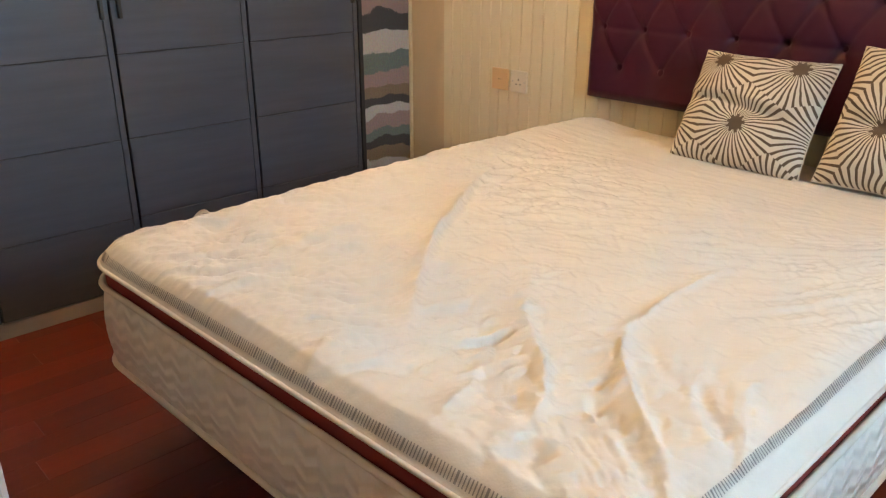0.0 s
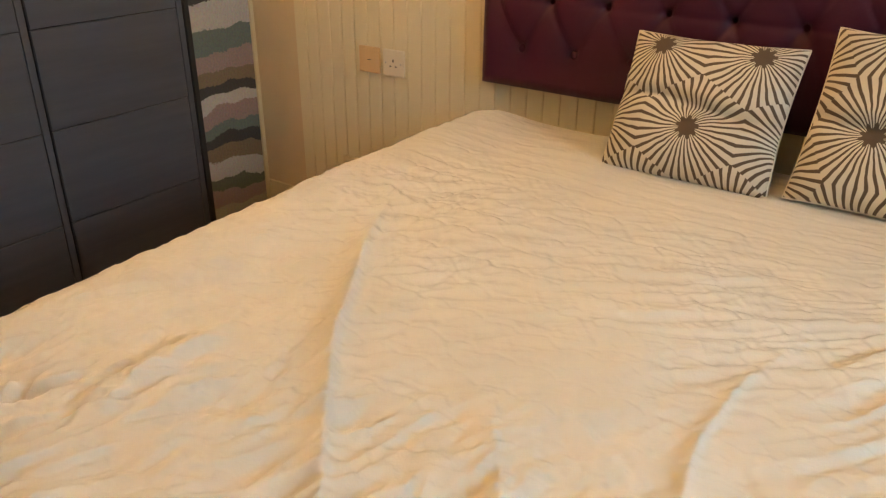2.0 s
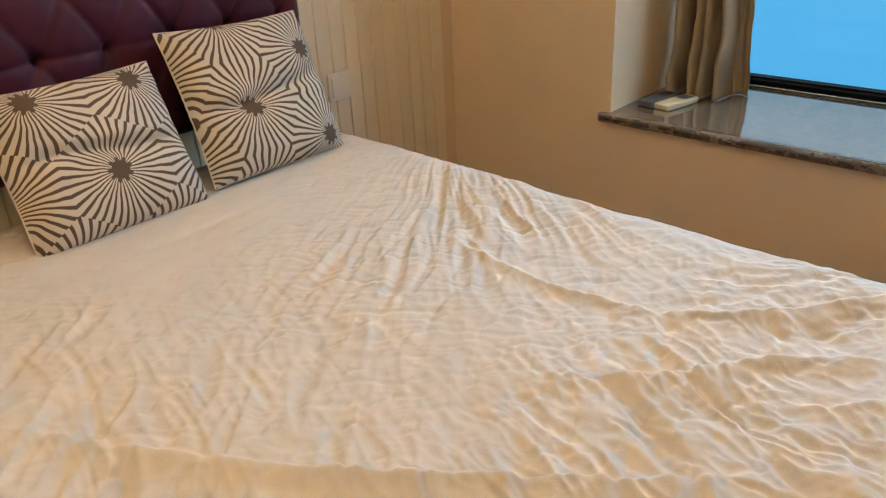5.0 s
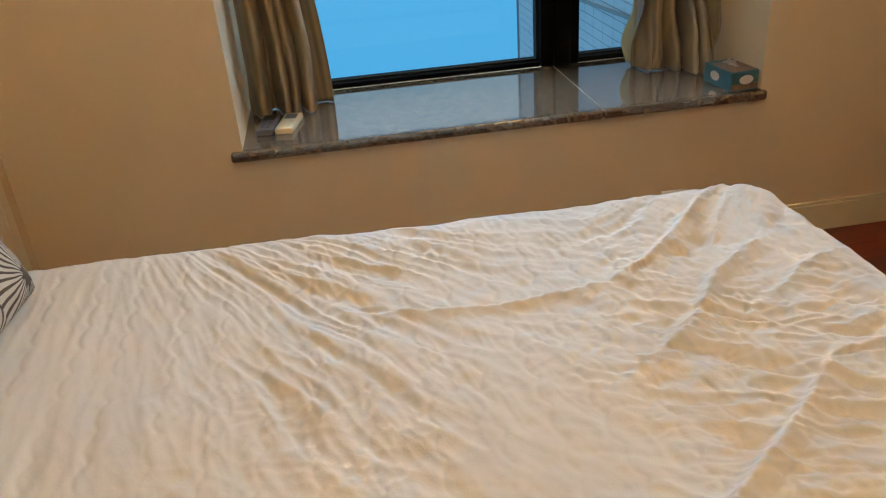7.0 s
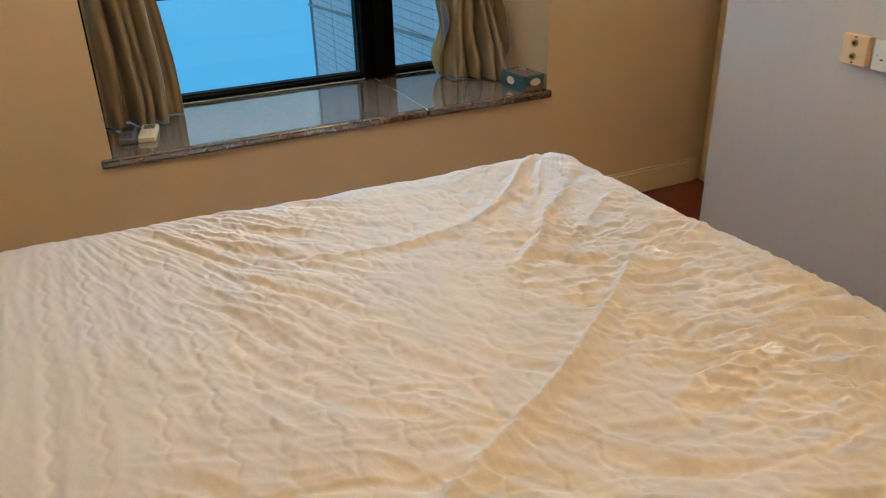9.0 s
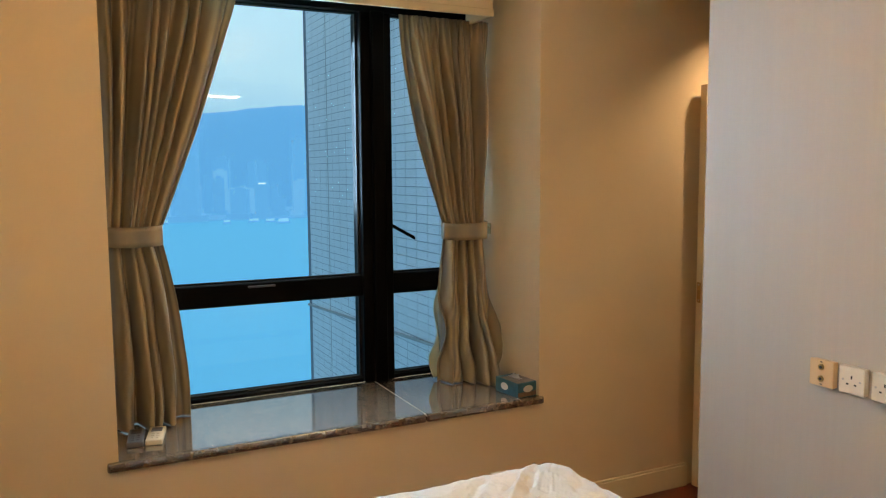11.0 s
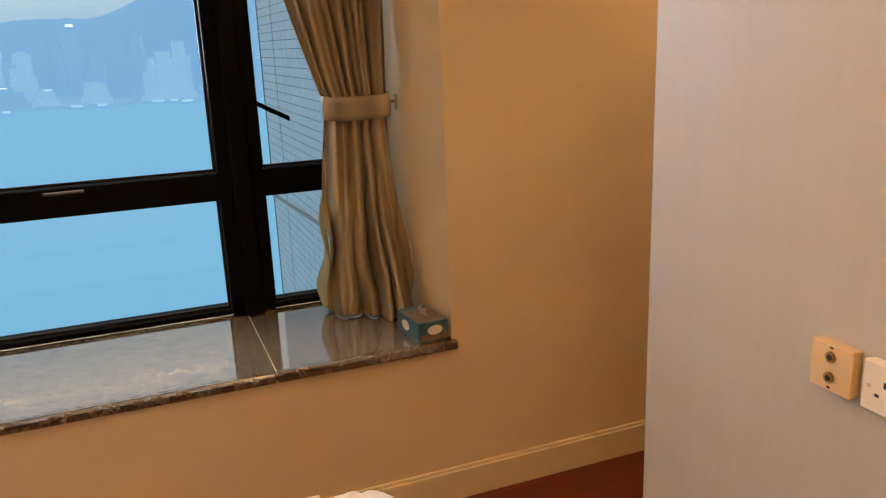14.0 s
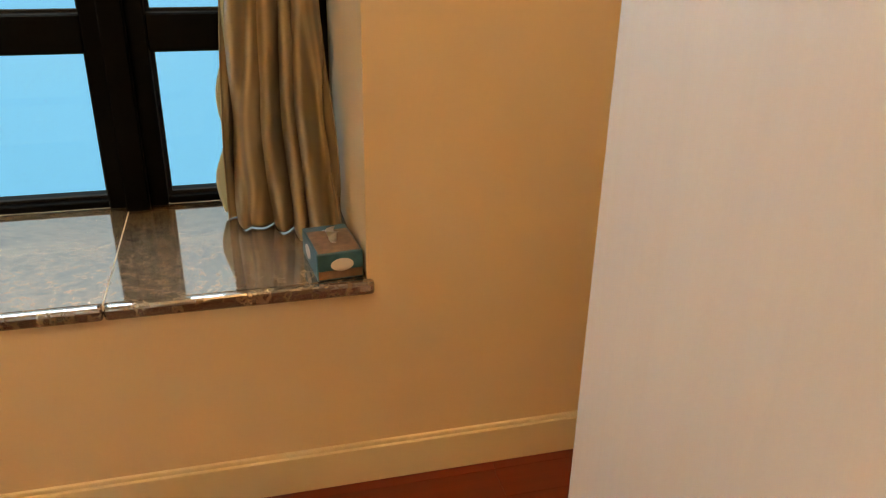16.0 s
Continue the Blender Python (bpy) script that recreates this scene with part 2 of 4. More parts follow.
def cushion_material(name, ox, oz, px, pz):
    """Brown lines that spread from stars set in staggered rows."""
    m = mat(name, (0.7, 0.65, 0.55), 0.85)
    n, l, b = nodes_of(m)
    uv = n.new("ShaderNodeUVMap")
    uv.uv_map = "cloth"
    warp = n.new("ShaderNodeTexNoise")
    warp.inputs["Scale"].default_value = 16
    l.new(uv.outputs[0], warp.inputs["Vector"])
    jitter = n.new("ShaderNodeVectorMath")
    jitter.operation = "MULTIPLY_ADD"
    jitter.inputs[1].default_value = (0.011, 0.011, 0)
    l.new(warp.outputs["Color"], jitter.inputs[0])
    l.new(uv.outputs[0], jitter.inputs[2])
    pick = []
    for dx, dz in ((0, 0), (px, pz)):
        sh = n.new("ShaderNodeVectorMath")
        sh.operation = "ADD"
        sh.inputs[1].default_value = (-ox - dx - 0.0055, -oz - dz - 0.0055, 0)
        l.new(jitter.outputs[0], sh.inputs[0])
        wr = n.new("ShaderNodeVectorMath")
        wr.operation = "WRAP"
        wr.inputs[1].default_value, wr.inputs[2].default_value = (px, pz, 1), (-px, -pz, -1)
        l.new(sh.outputs[0], wr.inputs[0])
        ln = n.new("ShaderNodeVectorMath")
        ln.operation = "LENGTH"
        l.new(wr.outputs[0], ln.inputs[0])
        pick.append((wr.outputs[0], ln.outputs["Value"]))
    nearer = math_node(n, l, "LESS_THAN", pick[1][1], pick[0][1])
    mx = n.new("ShaderNodeMixRGB")
    l.new(nearer, mx.inputs[0])
    l.new(pick[0][0], mx.inputs[1])
    l.new(pick[1][0], mx.inputs[2])
    s = n.new("ShaderNodeSeparateXYZ")
    l.new(mx.outputs[0], s.inputs[0])
    ang = math_node(n, l, "ARCTAN2", s.outputs["Y"], s.outputs["X"])
    dist = math_node(n, l, "MINIMUM", pick[0][1], pick[1][1])
    wob = math_node(n, l, "MULTIPLY", math_node(n, l, "SUBTRACT", warp.outputs["Fac"], 0.5), 0.4)
    lines = math_node(n, l, "COSINE", math_node(n, l, "ADD", math_node(n, l, "MULTIPLY", ang, 36.0), wob))
    core = math_node(n, l, "LESS_THAN", math_node(n, l, "ADD", dist, math_node(n, l, "MULTIPLY", math_node(n, l, "SINE", math_node(n, l, "MULTIPLY", ang, 9.0)), -0.005)), 0.0235)
    f = math_node(n, l, "MAXIMUM", math_node(n, l, "MULTIPLY_ADD", lines, 2.4, math_node(n, l, "MULTIPLY_ADD", dist, -5.0, 0.20)), core)
    clamp = math_node(n, l, "MINIMUM", math_node(n, l, "MAXIMUM", f, 0.0), 1.0)
    col = ramp_node(n, l, clamp, [(0.0, (0.66, 0.595, 0.49)), (1.0, (0.105, 0.070, 0.046))])
    l.new(col, b.inputs["Base Color"])
    weave = n.new("ShaderNodeTexNoise")
    weave.inputs["Scale"].default_value = 700
    bn = n.new("ShaderNodeBump")
    bn.inputs["Strength"].default_value, bn.inputs["Distance"].default_value = 0.3, 0.002
    l.new(weave.outputs["Fac"], bn.inputs["Height"])
    l.new(bn.outputs[0], b.inputs["Normal"])
    return m


def glass_material():
    m = bpy.data.materials.new("window_glass")
    m.use_nodes = True
    n, l = m.node_tree.nodes, m.node_tree.links
    out = n["Material Output"]
    tr, gl, fr, mx = n.new("ShaderNodeBsdfTransparent"), n.new("ShaderNodeBsdfGlossy"), n.new("ShaderNodeFresnel"), n.new("ShaderNodeMixShader")
    tr.inputs[0].default_value = (0.86, 0.95, 1.0, 1)
    gl.inputs["Roughness"].default_value = 0.0
    fr.inputs[0].default_value = 1.35
    l.new(fr.outputs[0], mx.inputs[0])
    l.new(tr.outputs[0], mx.inputs[1])
    l.new(gl.outputs[0], mx.inputs[2])
    l.new(mx.outputs[0], out.inputs[0])
    return m


def glow_material(name, colour, strength):
    m = bpy.data.materials.new(name)
    m.use_nodes = True
    b = m.node_tree.nodes["Principled BSDF"]
    b.inputs["Base Color"].default_value = (0.8, 0.8, 0.8, 1)
    b.inputs["Emission Color"].default_value, b.inputs["Emission Strength"].default_value = (*colour, 1), strength
    return m


# a distant surface whose haze is painted in as its own blue emission
def haze_glow_material(name, colour, glow, spread=0.15, scale=0.02):
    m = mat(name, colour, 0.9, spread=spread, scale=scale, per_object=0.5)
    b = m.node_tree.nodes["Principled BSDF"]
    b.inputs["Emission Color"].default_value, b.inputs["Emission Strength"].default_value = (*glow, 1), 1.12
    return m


M_SHEET, M_TICK, M_GRANITE, M_LEATHER, M_SATIN, M_STRIPE, M_GLASS = sheet_material(), mattress_side_material(), granite_material(), leather_material(), satin_material(), stripe_material(), glass_material()
M_LED = glow_material("led_diffuser", (1.0, 0.69, 0.38), 145.0)
M_SPOTGLOW = glow_material("downlight_diffuser", (1.0, 0.75, 0.45), 12.0)
M_LINING = mat("pale_green_lining", (0.45, 0.56, 0.50), 0.7)
M_TILE = mat("glazed_facade_tile", (0.56, 0.54, 0.54), 0.4, spread=0.1, scale=4, per_object=0.4)
M_MORTAR = mat("facade_mortar", (0.14, 0.15, 0.17), 0.9)
# second colour: the air's blue haze, put in as glow
M_TOWER = haze_glow_material("haze_glow_tower", (0.06, 0.12, 0.17), (0.135, 0.47, 0.84))
M_TOWER2 = haze_glow_material("haze_glow_pale_tower", (0.14, 0.18, 0.22), (0.165, 0.515, 0.865))
M_HILL = haze_glow_material("haze_glow_hill", (0.05, 0.10, 0.14), (0.115, 0.44, 0.825), scale=0.004)
M_SEA = haze_glow_material("haze_glow_water", (0.02, 0.12, 0.20), (0.10, 0.49, 0.79), 0.06, 0.004)
M_BOAT = haze_glow_material("haze_glow_ferry", (0.4, 0.45, 0.5), (0.15, 0.49, 0.80))

# ---- mesh tools ----


def part(name, bm, material, parent=None, label="", smooth=False):
    me = bpy.data.meshes.new(name)
    bm.normal_update()
    bm.to_mesh(me)
    bm.free()
    for mm in material if isinstance(material, (list, tuple)) else (material,):
        me.materials.append(mm)
    if smooth:
        for p in me.polygons:
            p.use_smooth = True
    ob = new(name, me)
    if parent:
        ob.parent = parent
    if label:
        ob["label"] = label
    return ob


def empty(name, x=0, y=0, z=0):
    ob = new(name)
    ob.location = (x, y, z)
    ob.empty_display_size = 0.05
    bpy.context.view_layer.update()
    return ob


def box(x0, y0, z0, x1, y1, z1, bevel=0.0, seg=2, bm=None):
    bm2 = bmesh.new()
    bmesh.ops.create_cube(bm2, size=1)
    for v in bm2.verts:
        v.co = (x0 + (v.co.x + 0.5) * (x1 - x0), y0 + (v.co.y + 0.5) * (y1 - y0), z0 + (v.co.z + 0.5) * (z1 - z0))
    if bevel:
        bmesh.ops.bevel(bm2, geom=bm2.edges[:], offset=bevel, segments=seg, affect="EDGES", profile=0.6)
    if bm is None:
        return bm2
    tmp = bpy.data.meshes.new("tmp")
    bm2.to_mesh(tmp)
    bm2.free()
    bm.from_mesh(tmp)
    bpy.data.meshes.remove(tmp)
    return bm


def cyl(x, y, z, r, depth, axis="z", seg=20, r2=None):
    bm = bmesh.new()
    turn = {"z": Matrix.Identity(4), "x": Matrix.Rotation(radians(90), 4, "Y"), "y": Matrix.Rotation(radians(90), 4, "X")}[axis]
    bmesh.ops.create_cone(bm, cap_ends=True, segments=seg, radius1=r, radius2=r if r2 is None else r2, depth=depth, matrix=Matrix.Translation((x, y, z)) @ turn)
    return bm


def grid_mesh(P, closed_u=False):
    """A bmesh from an array of points [i, j, 3]."""
    bm = bmesh.new()
    nu, nv = P.shape[:2]
    vs = [[bm.verts.new(P[i, j]) for j in range(nv)] for i in range(nu)]
    for i in range(nu if closed_u else nu - 1):
        for j in range(nv - 1):
            a = (i + 1) % nu
            bm.faces.new((vs[i][j], vs[a][j], vs[a][j + 1], vs[i][j + 1]))
    return bm


def tube(name, pts, r, material, parent=None, label="", cyclic=False):
    cu = bpy.data.curves.new(name, "CURVE")
    cu.dimensions, cu.bevel_depth, cu.bevel_resolution = "3D", r, 2
    sp = cu.splines.new("POLY")
    sp.points.add(len(pts) - 1)
    for q, p in zip(sp.points, pts):
        q.co = (*p, 1)
    sp.use_cyclic_u = cyclic
    tmp = bpy.data.objects.new("tmp", cu)
    scene.collection.objects.link(tmp)
    bpy.context.view_layer.update()
    me = bpy.data.meshes.new_from_object(tmp.evaluated_get(bpy.context.evaluated_depsgraph_get()))
    bpy.data.objects.remove(tmp)
    bpy.data.curves.remove(cu)
    me.name = name
    me.materials.clear()
    me.materials.append(material)
    ob = new(name, me)
    if parent:
        ob.parent = parent
    if label:
        ob["label"] = label
    return ob


def structure(name, bm, material, label, category=""):
    return tagged(part(name, bm, material), label, category or name.split("_")[0], kind="structure")


def value_noise(u, v, seed):
    """Smooth noise in -1..1 on arrays u, v."""
    g = np.random.RandomState(seed).uniform(-1, 1, (64, 64))
    iu, iv = np.floor(u).astype(int), np.floor(v).astype(int)
    fu, fv = u - iu, v - iv
    fu, fv = fu * fu * (3 - 2 * fu), fv * fv * (3 - 2 * fv)
    a, b = g[iu % 64, iv % 64], g[(iu + 1) % 64, iv % 64]
    c, d = g[iu % 64, (iv + 1) % 64], g[(iu + 1) % 64, (iv + 1) % 64]
    return (a * (1 - fu) + b * fu) * (1 - fv) + (c * (1 - fu) + d * fu) * fv


def gradient_noise(u, v, seed):
    """Smooth gradient noise, about -0.7..0.7, on arrays u, v."""
    ang = np.random.RandomState(seed).uniform(0, 2 * np.pi, (128, 128))
    iu, iv = np.floor(u).astype(int), np.floor(v).astype(int)
    fu, fv = u - iu, v - iv
    wu, wv = fu ** 3 * (fu * (fu * 6 - 15) + 10), fv ** 3 * (fv * (fv * 6 - 15) + 10)

    def corner(a, b):
        g = ang[(iu + a) % 128, (iv + b) % 128]
        return np.cos(g) * (fu - a) + np.sin(g) * (fv - b)

    low = corner(0, 0) * (1 - wu) + corner(1, 0) * wu
    high = corner(0, 1) * (1 - wu) + corner(1, 1) * wu
    return low * (1 - wv) + high * wv


# ---- the room ----
XW, XG, YP, XP = 1.365, 1.93, -2.35, 0.612      # window wall, glass, partition face, partition end
BY0, BY1 = -2.224, -0.640                       # bay opening
SILL, BAYTOP, CEIL = 0.523, 2.195, 2.52
XL, YS = -2.30, -4.30                           # far walls

floor = structure("floor", box(XL - 0.1, YS - 0.1, -0.12, 1.45, 0.1, -0.012), M_GROUT, "dark joints under red-brown hardwood floorboards")
structure("ceiling", box(XL, YS, CEIL, 1.5, 0.15, CEIL + 0.1), M_CEIL, "cream painted ceiling with warm cove light")
structure("wall_north", box(XL, 0.0045, 0, 1.5, 0.16, CEIL), M_WALL, "cream painted wall behind the headboard")
structure("wall_west", box(XL - 0.12, YS, 0, XL, 0.16, CEIL), M_WALL, "cream painted wall behind the wardrobe")
structure("wall_south", box(XL, YS - 0.12, 0, 1.5, YS, CEIL), M_WALL, "plain cream wall closing the passage")
wb = box(XW, BY1, 0, 2.05, 0.014, CEIL)
box(XW, YS, 0, 2.05, BY0, CEIL, bm=wb)
box(XW, BY0, 0, 2.05, BY1, SILL - 0.03, bm=wb)
box(XW, BY0, BAYTOP, 2.05, BY1, CEIL, bm=wb)
structure("wall_east", wb, M_WALL, "cream painted wall with a deep window bay")
structure("wall_partition", box(XL, YP - 0.12, 0, XP, YP, 2.275, 0.003, 1), M_PART, "pale grained partition wall facing the bed", "wall")
structure("wall_passage", box(-0.42, YS, 0, -0.3, YP - 0.12, 2.2), M_WALL, "plain cream passage wall", "wall")

# lowered ceiling at the partition, stepped trim and passage ceiling
sb = box(XL, -2.40, 2.275, XW, -2.03, CEIL)
structure("soffit", sb, M_CEIL, "lowered cream ceiling edge with an air grille")
structure("soffit_wardrobe", box(XL, -2.03, 2.20, -1.36, 0.014, CEIL), M_CEIL, "lowered cream ceiling over the wardrobe", "soffit")
tb = box(XP - 1.2, -2.445, 2.215, XW, -2.40, 2.40, 0.004, 1)
box(XP - 1.2, -2.50, 2.19, XW, -2.445, 2.40, 0.004, 1, bm=tb)
structure("trim_head", tb, M_TRIM, "stepped cream ceiling trim across the passage", "trim")
structure("ceiling_passage", box(-0.4, YS, 2.205, XW, -2.50, 2.4), M_CEIL, "low passage ceiling with a recessed downlight", "ceiling")

bb = box(XW - 0.014, -3.02, 0, XW, 0, 0.097, 0.002, 1)
box(XW - 0.009, -3.02, 0.097, XW, 0, 0.108, 0.003, 2, bm=bb)
structure("baseboard", bb, M_TRIM, "cream painted skirting along the window wall")
b2 = box(-1.79, 0.0, 0, -1.575, 0.014, 0.095, 0.003, 1)
structure("baseboard_corner", b2, M_TRIM, "cream painted skirting in the wardrobe corner", "baseboard")

# air grille on the soffit's face
vent = tagged(empty("ceiling_vent", 1.0, -2.03, 2.38), "dark slotted air grille in a ceiling edge", "vent")
part("frame", box(-0.42, -0.004, -0.04, 0.24, 0.0, 0.055), M_TRIM, vent)
part("backing", box(-0.40, 0.001, -0.03, 0.22, 0.003, 0.045), M_DARKP, vent)
for i in range(5):
    part("slat", box(-0.40, 0.002, -0.026 + i * 0.015, 0.22, 0.012, -0.019 + i * 0.015), M_TRIM, vent)

# recessed downlight
dl = tagged(empty("downlight", 1.07, -3.22, 2.205), "small round recessed downlight in the passage ceiling", "downlight")
rb = bmesh.new()
bmesh.ops.create_cone(rb, cap_ends=False, segments=28, radius1=0.055, radius2=0.042, depth=0.012)
part("ring", rb, M_WHITEP, dl)
part("diffuser", cyl(0, 0, 0.004, 0.040, 0.004), M_SPOTGLOW, dl)

# unseen fill lamp added on the main ceiling; strip light along the wardrobe's soffit
cl = tagged(empty("added_fill_lamp", -0.1, -1.0, CEIL), "square warm fill lamp added on the ceiling, out of view", "lamp")
part("frame", box(-0.27, -0.27, -0.03, 0.27, 0.27, 0, 0.01), M_WHITEP, cl)
part("diffuser", box(-0.25, -0.25, -0.036, 0.25, 0.25, -0.031, 0.002, 1), glow_material("fill_lamp_diffuser", (1.0, 0.7, 0.4), 2.0), cl)
led = tagged(empty("linear_light", -1.43, -1.1, 2.057), "slim bright white linear lamp hung under a soffit", "lamp")
part("housing", box(-0.02, -0.80, 0.0, 0.02, 0.80, 0.03, 0.003, 1), M_WHITEP, led)
part("diffuser", box(-0.009, -0.79, -0.015, 0.009, 0.79, -0.001, 0.003, 1), M_LED, led)
for yy in (-0.6, 0.6):
    part("hanger", cyl(0, yy, 0.0865, 0.003, 0.113), M_STEEL, led)

# ---- window ----
win = tagged(empty("window_1", XG, -1.45, SILL), "black aluminium window with a wide mullion, closed", "window", kind="structure")
Y0, Y1, MU0, MU1 = BY0 - (-1.45), BY1 - (-1.45), -1.818 + 1.45, -1.655 + 1.45
TZ0, TZ1, ZT = 0.905 - SILL, 0.992 - SILL, BAYTOP - SILL
part("jamb", box(-0.04, Y1 - 0.035, 0, 0.05, Y1, ZT, 0.003, 1), M_BLACK, win)
part("jamb", box(-0.04, Y0, 0, 0.05, Y0 + 0.035, ZT, 0.003, 1), M_BLACK, win)
part("head", box(-0.04, Y0 + 0.035, ZT - 0.097, 0.05, Y1 - 0.035, ZT, 0.003, 1), M_BLACK, win)
part("bottom_rail", box(-0.04, Y0 + 0.035, 0, 0.05, MU0 + 0.012, 0.018, 0.003, 1), M_BLACK, win)
part("bottom_rail", box(-0.04, MU1 - 0.012, 0, 0.05, Y1 - 0.035, 0.018, 0.003, 1), M_BLACK, win)
part("mullion", box(-0.055, MU0 + 0.012, 0, 0.06, MU1 - 0.012, ZT - 0.097, 0.004, 1), M_BLACK, win)
part("mullion_cover", box(-0.085, (MU0 + MU1) / 2 - 0.028, 0, -0.055, (MU0 + MU1) / 2 + 0.028, ZT - 0.097, 0.004, 1), M_BLACK, win)
part("transom", box(-0.05, MU1 - 0.012, TZ0, 0.05, Y1 - 0.035, TZ1, 0.004, 1), M_BLACK, win)
part("transom", box(-0.05, Y0 + 0.035, TZ0, 0.05, MU0 + 0.012, TZ1, 0.004, 1), M_BLACK, win)
for ya, yb in ((MU1 - 0.012, Y1 - 0.035), (Y0 + 0.035, MU0 + 0.012)):
    for za, zb in ((0.018, TZ0), (TZ1, ZT - 0.097)):
        pane = part("pane", box(0.0, ya, za, 0.008, yb, zb), M_GLASS, win)
        pane.visible_shadow = False
        gb = box(-0.014, ya, za, -0.001, yb, za + 0.007)
        box(-0.014, ya, zb - 0.007, -0.001, yb, zb, bm=gb)
        box(-0.014, ya, za + 0.007, -0.001, ya + 0.009, zb - 0.007, bm=gb)
        box(-0.014, yb - 0.009, za + 0.007, -0.001, yb, zb - 0.007, bm=gb)
        part("gasket", gb, M_RUBBER, win)
hb = box(-0.075, MU0 - 0.085, 0.640, -0.062, MU0 + 0.02, 0.656, 0.004, 2)
for v in hb.verts:
    v.co.z += (v.co.y - MU0 - 0.02) * 0.55 + 0.03
part("handle", hb, M_BLACK, win, "black lever handle")
lb = box(-0.064, 0.165, TZ1 - 0.019, -0.050, 0.275, TZ1 - 0.011, 0.003, 2)
part("latch", lb, M_GREYP, win, "satin steel latch pull")

# granite sill in two slabs
JY = -1.712
for y0, y1 in ((BY0 - 0.0, JY - 0.001), (JY + 0.001, BY1 + 0.0)):
    e0 = y0 - 0.013 if y0 < -2 else y0
    e1 = y1 + 0.035 if y1 > -1 else y1
    s = box(XW - 0.022, e0, SILL - 0.03, XW + 0.0, e1, SILL, 0.009, 3)
    box(XW, y0, SILL - 0.03, XG - 0.04, y1, SILL - 0.0004, bm=s)
    slab_ = part("window_sill", s, M_GRANITE)
    if y0 < -2:
        part("joint_filler", box(XW - 0.012, JY - 0.0012, SILL - 0.012, XG - 0.04, JY + 0.0012, SILL - 0.0002), M_PIPING, slab_, "pale joint filler")
    tagged(slab_, "polished brown speckled granite window ledge slab", "window sill", "ledge slabs", "structure")

# pelmet over the curtains
pel = tagged(empty("curtain_pelmet", 1.60, -1.42, 2.058), "cream painted stepped pelmet over the window", "pelmet")
part("board", box(-0.012, BY0 + 0.085 + 1.42, 0.025, 0.012, BY1 + 1.42, BAYTOP - 2.058, 0.002, 1), M_TRIM, pel)
part("lip", box(-0.022, BY0 + 0.085 + 1.42, 0.0, -0.012, BY1 + 1.42, 0.03, 0.002, 1), M_TRIM, pel)
part("bead", box(-0.016, BY0 + 0.085 + 1.42, 0.058, -0.012, BY1 + 1.42, 0.066, 0.0015, 1), M_TRIM, pel)
part("end_board", box(0.012, BY0 + 0.085 + 1.42, 0.0, 0.20, BY0 + 0.10 + 1.42, BAYTOP - 2.058, 0.002, 1), M_TRIM, pel)


def cloth_shell(P, thick, width):
    """A closed thin sheet from points [row, across, 3], with its stripes laid out across the cloth."""
    bm = bmesh.new()
    uv = bm.loops.layers.uv.new("cloth")
    nr, nc = P.shape[:2]
    out = np.cross(np.gradient(P, axis=0), np.gradient(P, axis=1))
    out /= np.maximum(np.linalg.norm(out, axis=2, keepdims=True), 1e-9)
    sides = [[[bm.verts.new(p) for p in row] for row in P + out * o] for o in (thick / 2, -thick / 2)]
    where = {}
    for side in sides:
        for i in range(nr):
            for j in range(nc):
                where[side[i][j]] = (j / (nc - 1) * width, P[i, j, 2])
    f_, b_ = sides
    quads = []
    for i in range(nr - 1):
        for j in range(nc - 1):
            quads.append((f_[i][j], f_[i][j + 1], f_[i + 1][j + 1], f_[i + 1][j]))
            quads.append((b_[i][j], b_[i + 1][j], b_[i + 1][j + 1], b_[i][j + 1]))
        for j in (0, nc - 1):
            quads.append((f_[i][j], f_[i + 1][j], b_[i + 1][j], b_[i][j]))
    for j in range(nc - 1):
        for i in (0, nr - 1):
            quads.append((f_[i][j], f_[i][j + 1], b_[i][j + 1], b_[i][j]))
    for quad in quads:
        face = bm.faces.new(quad)
        for lo in face.loops:
            lo[uv].uv = where[lo.vert]
    bmesh.ops.recalc_face_normals(bm, faces=bm.faces[:])
    return bm


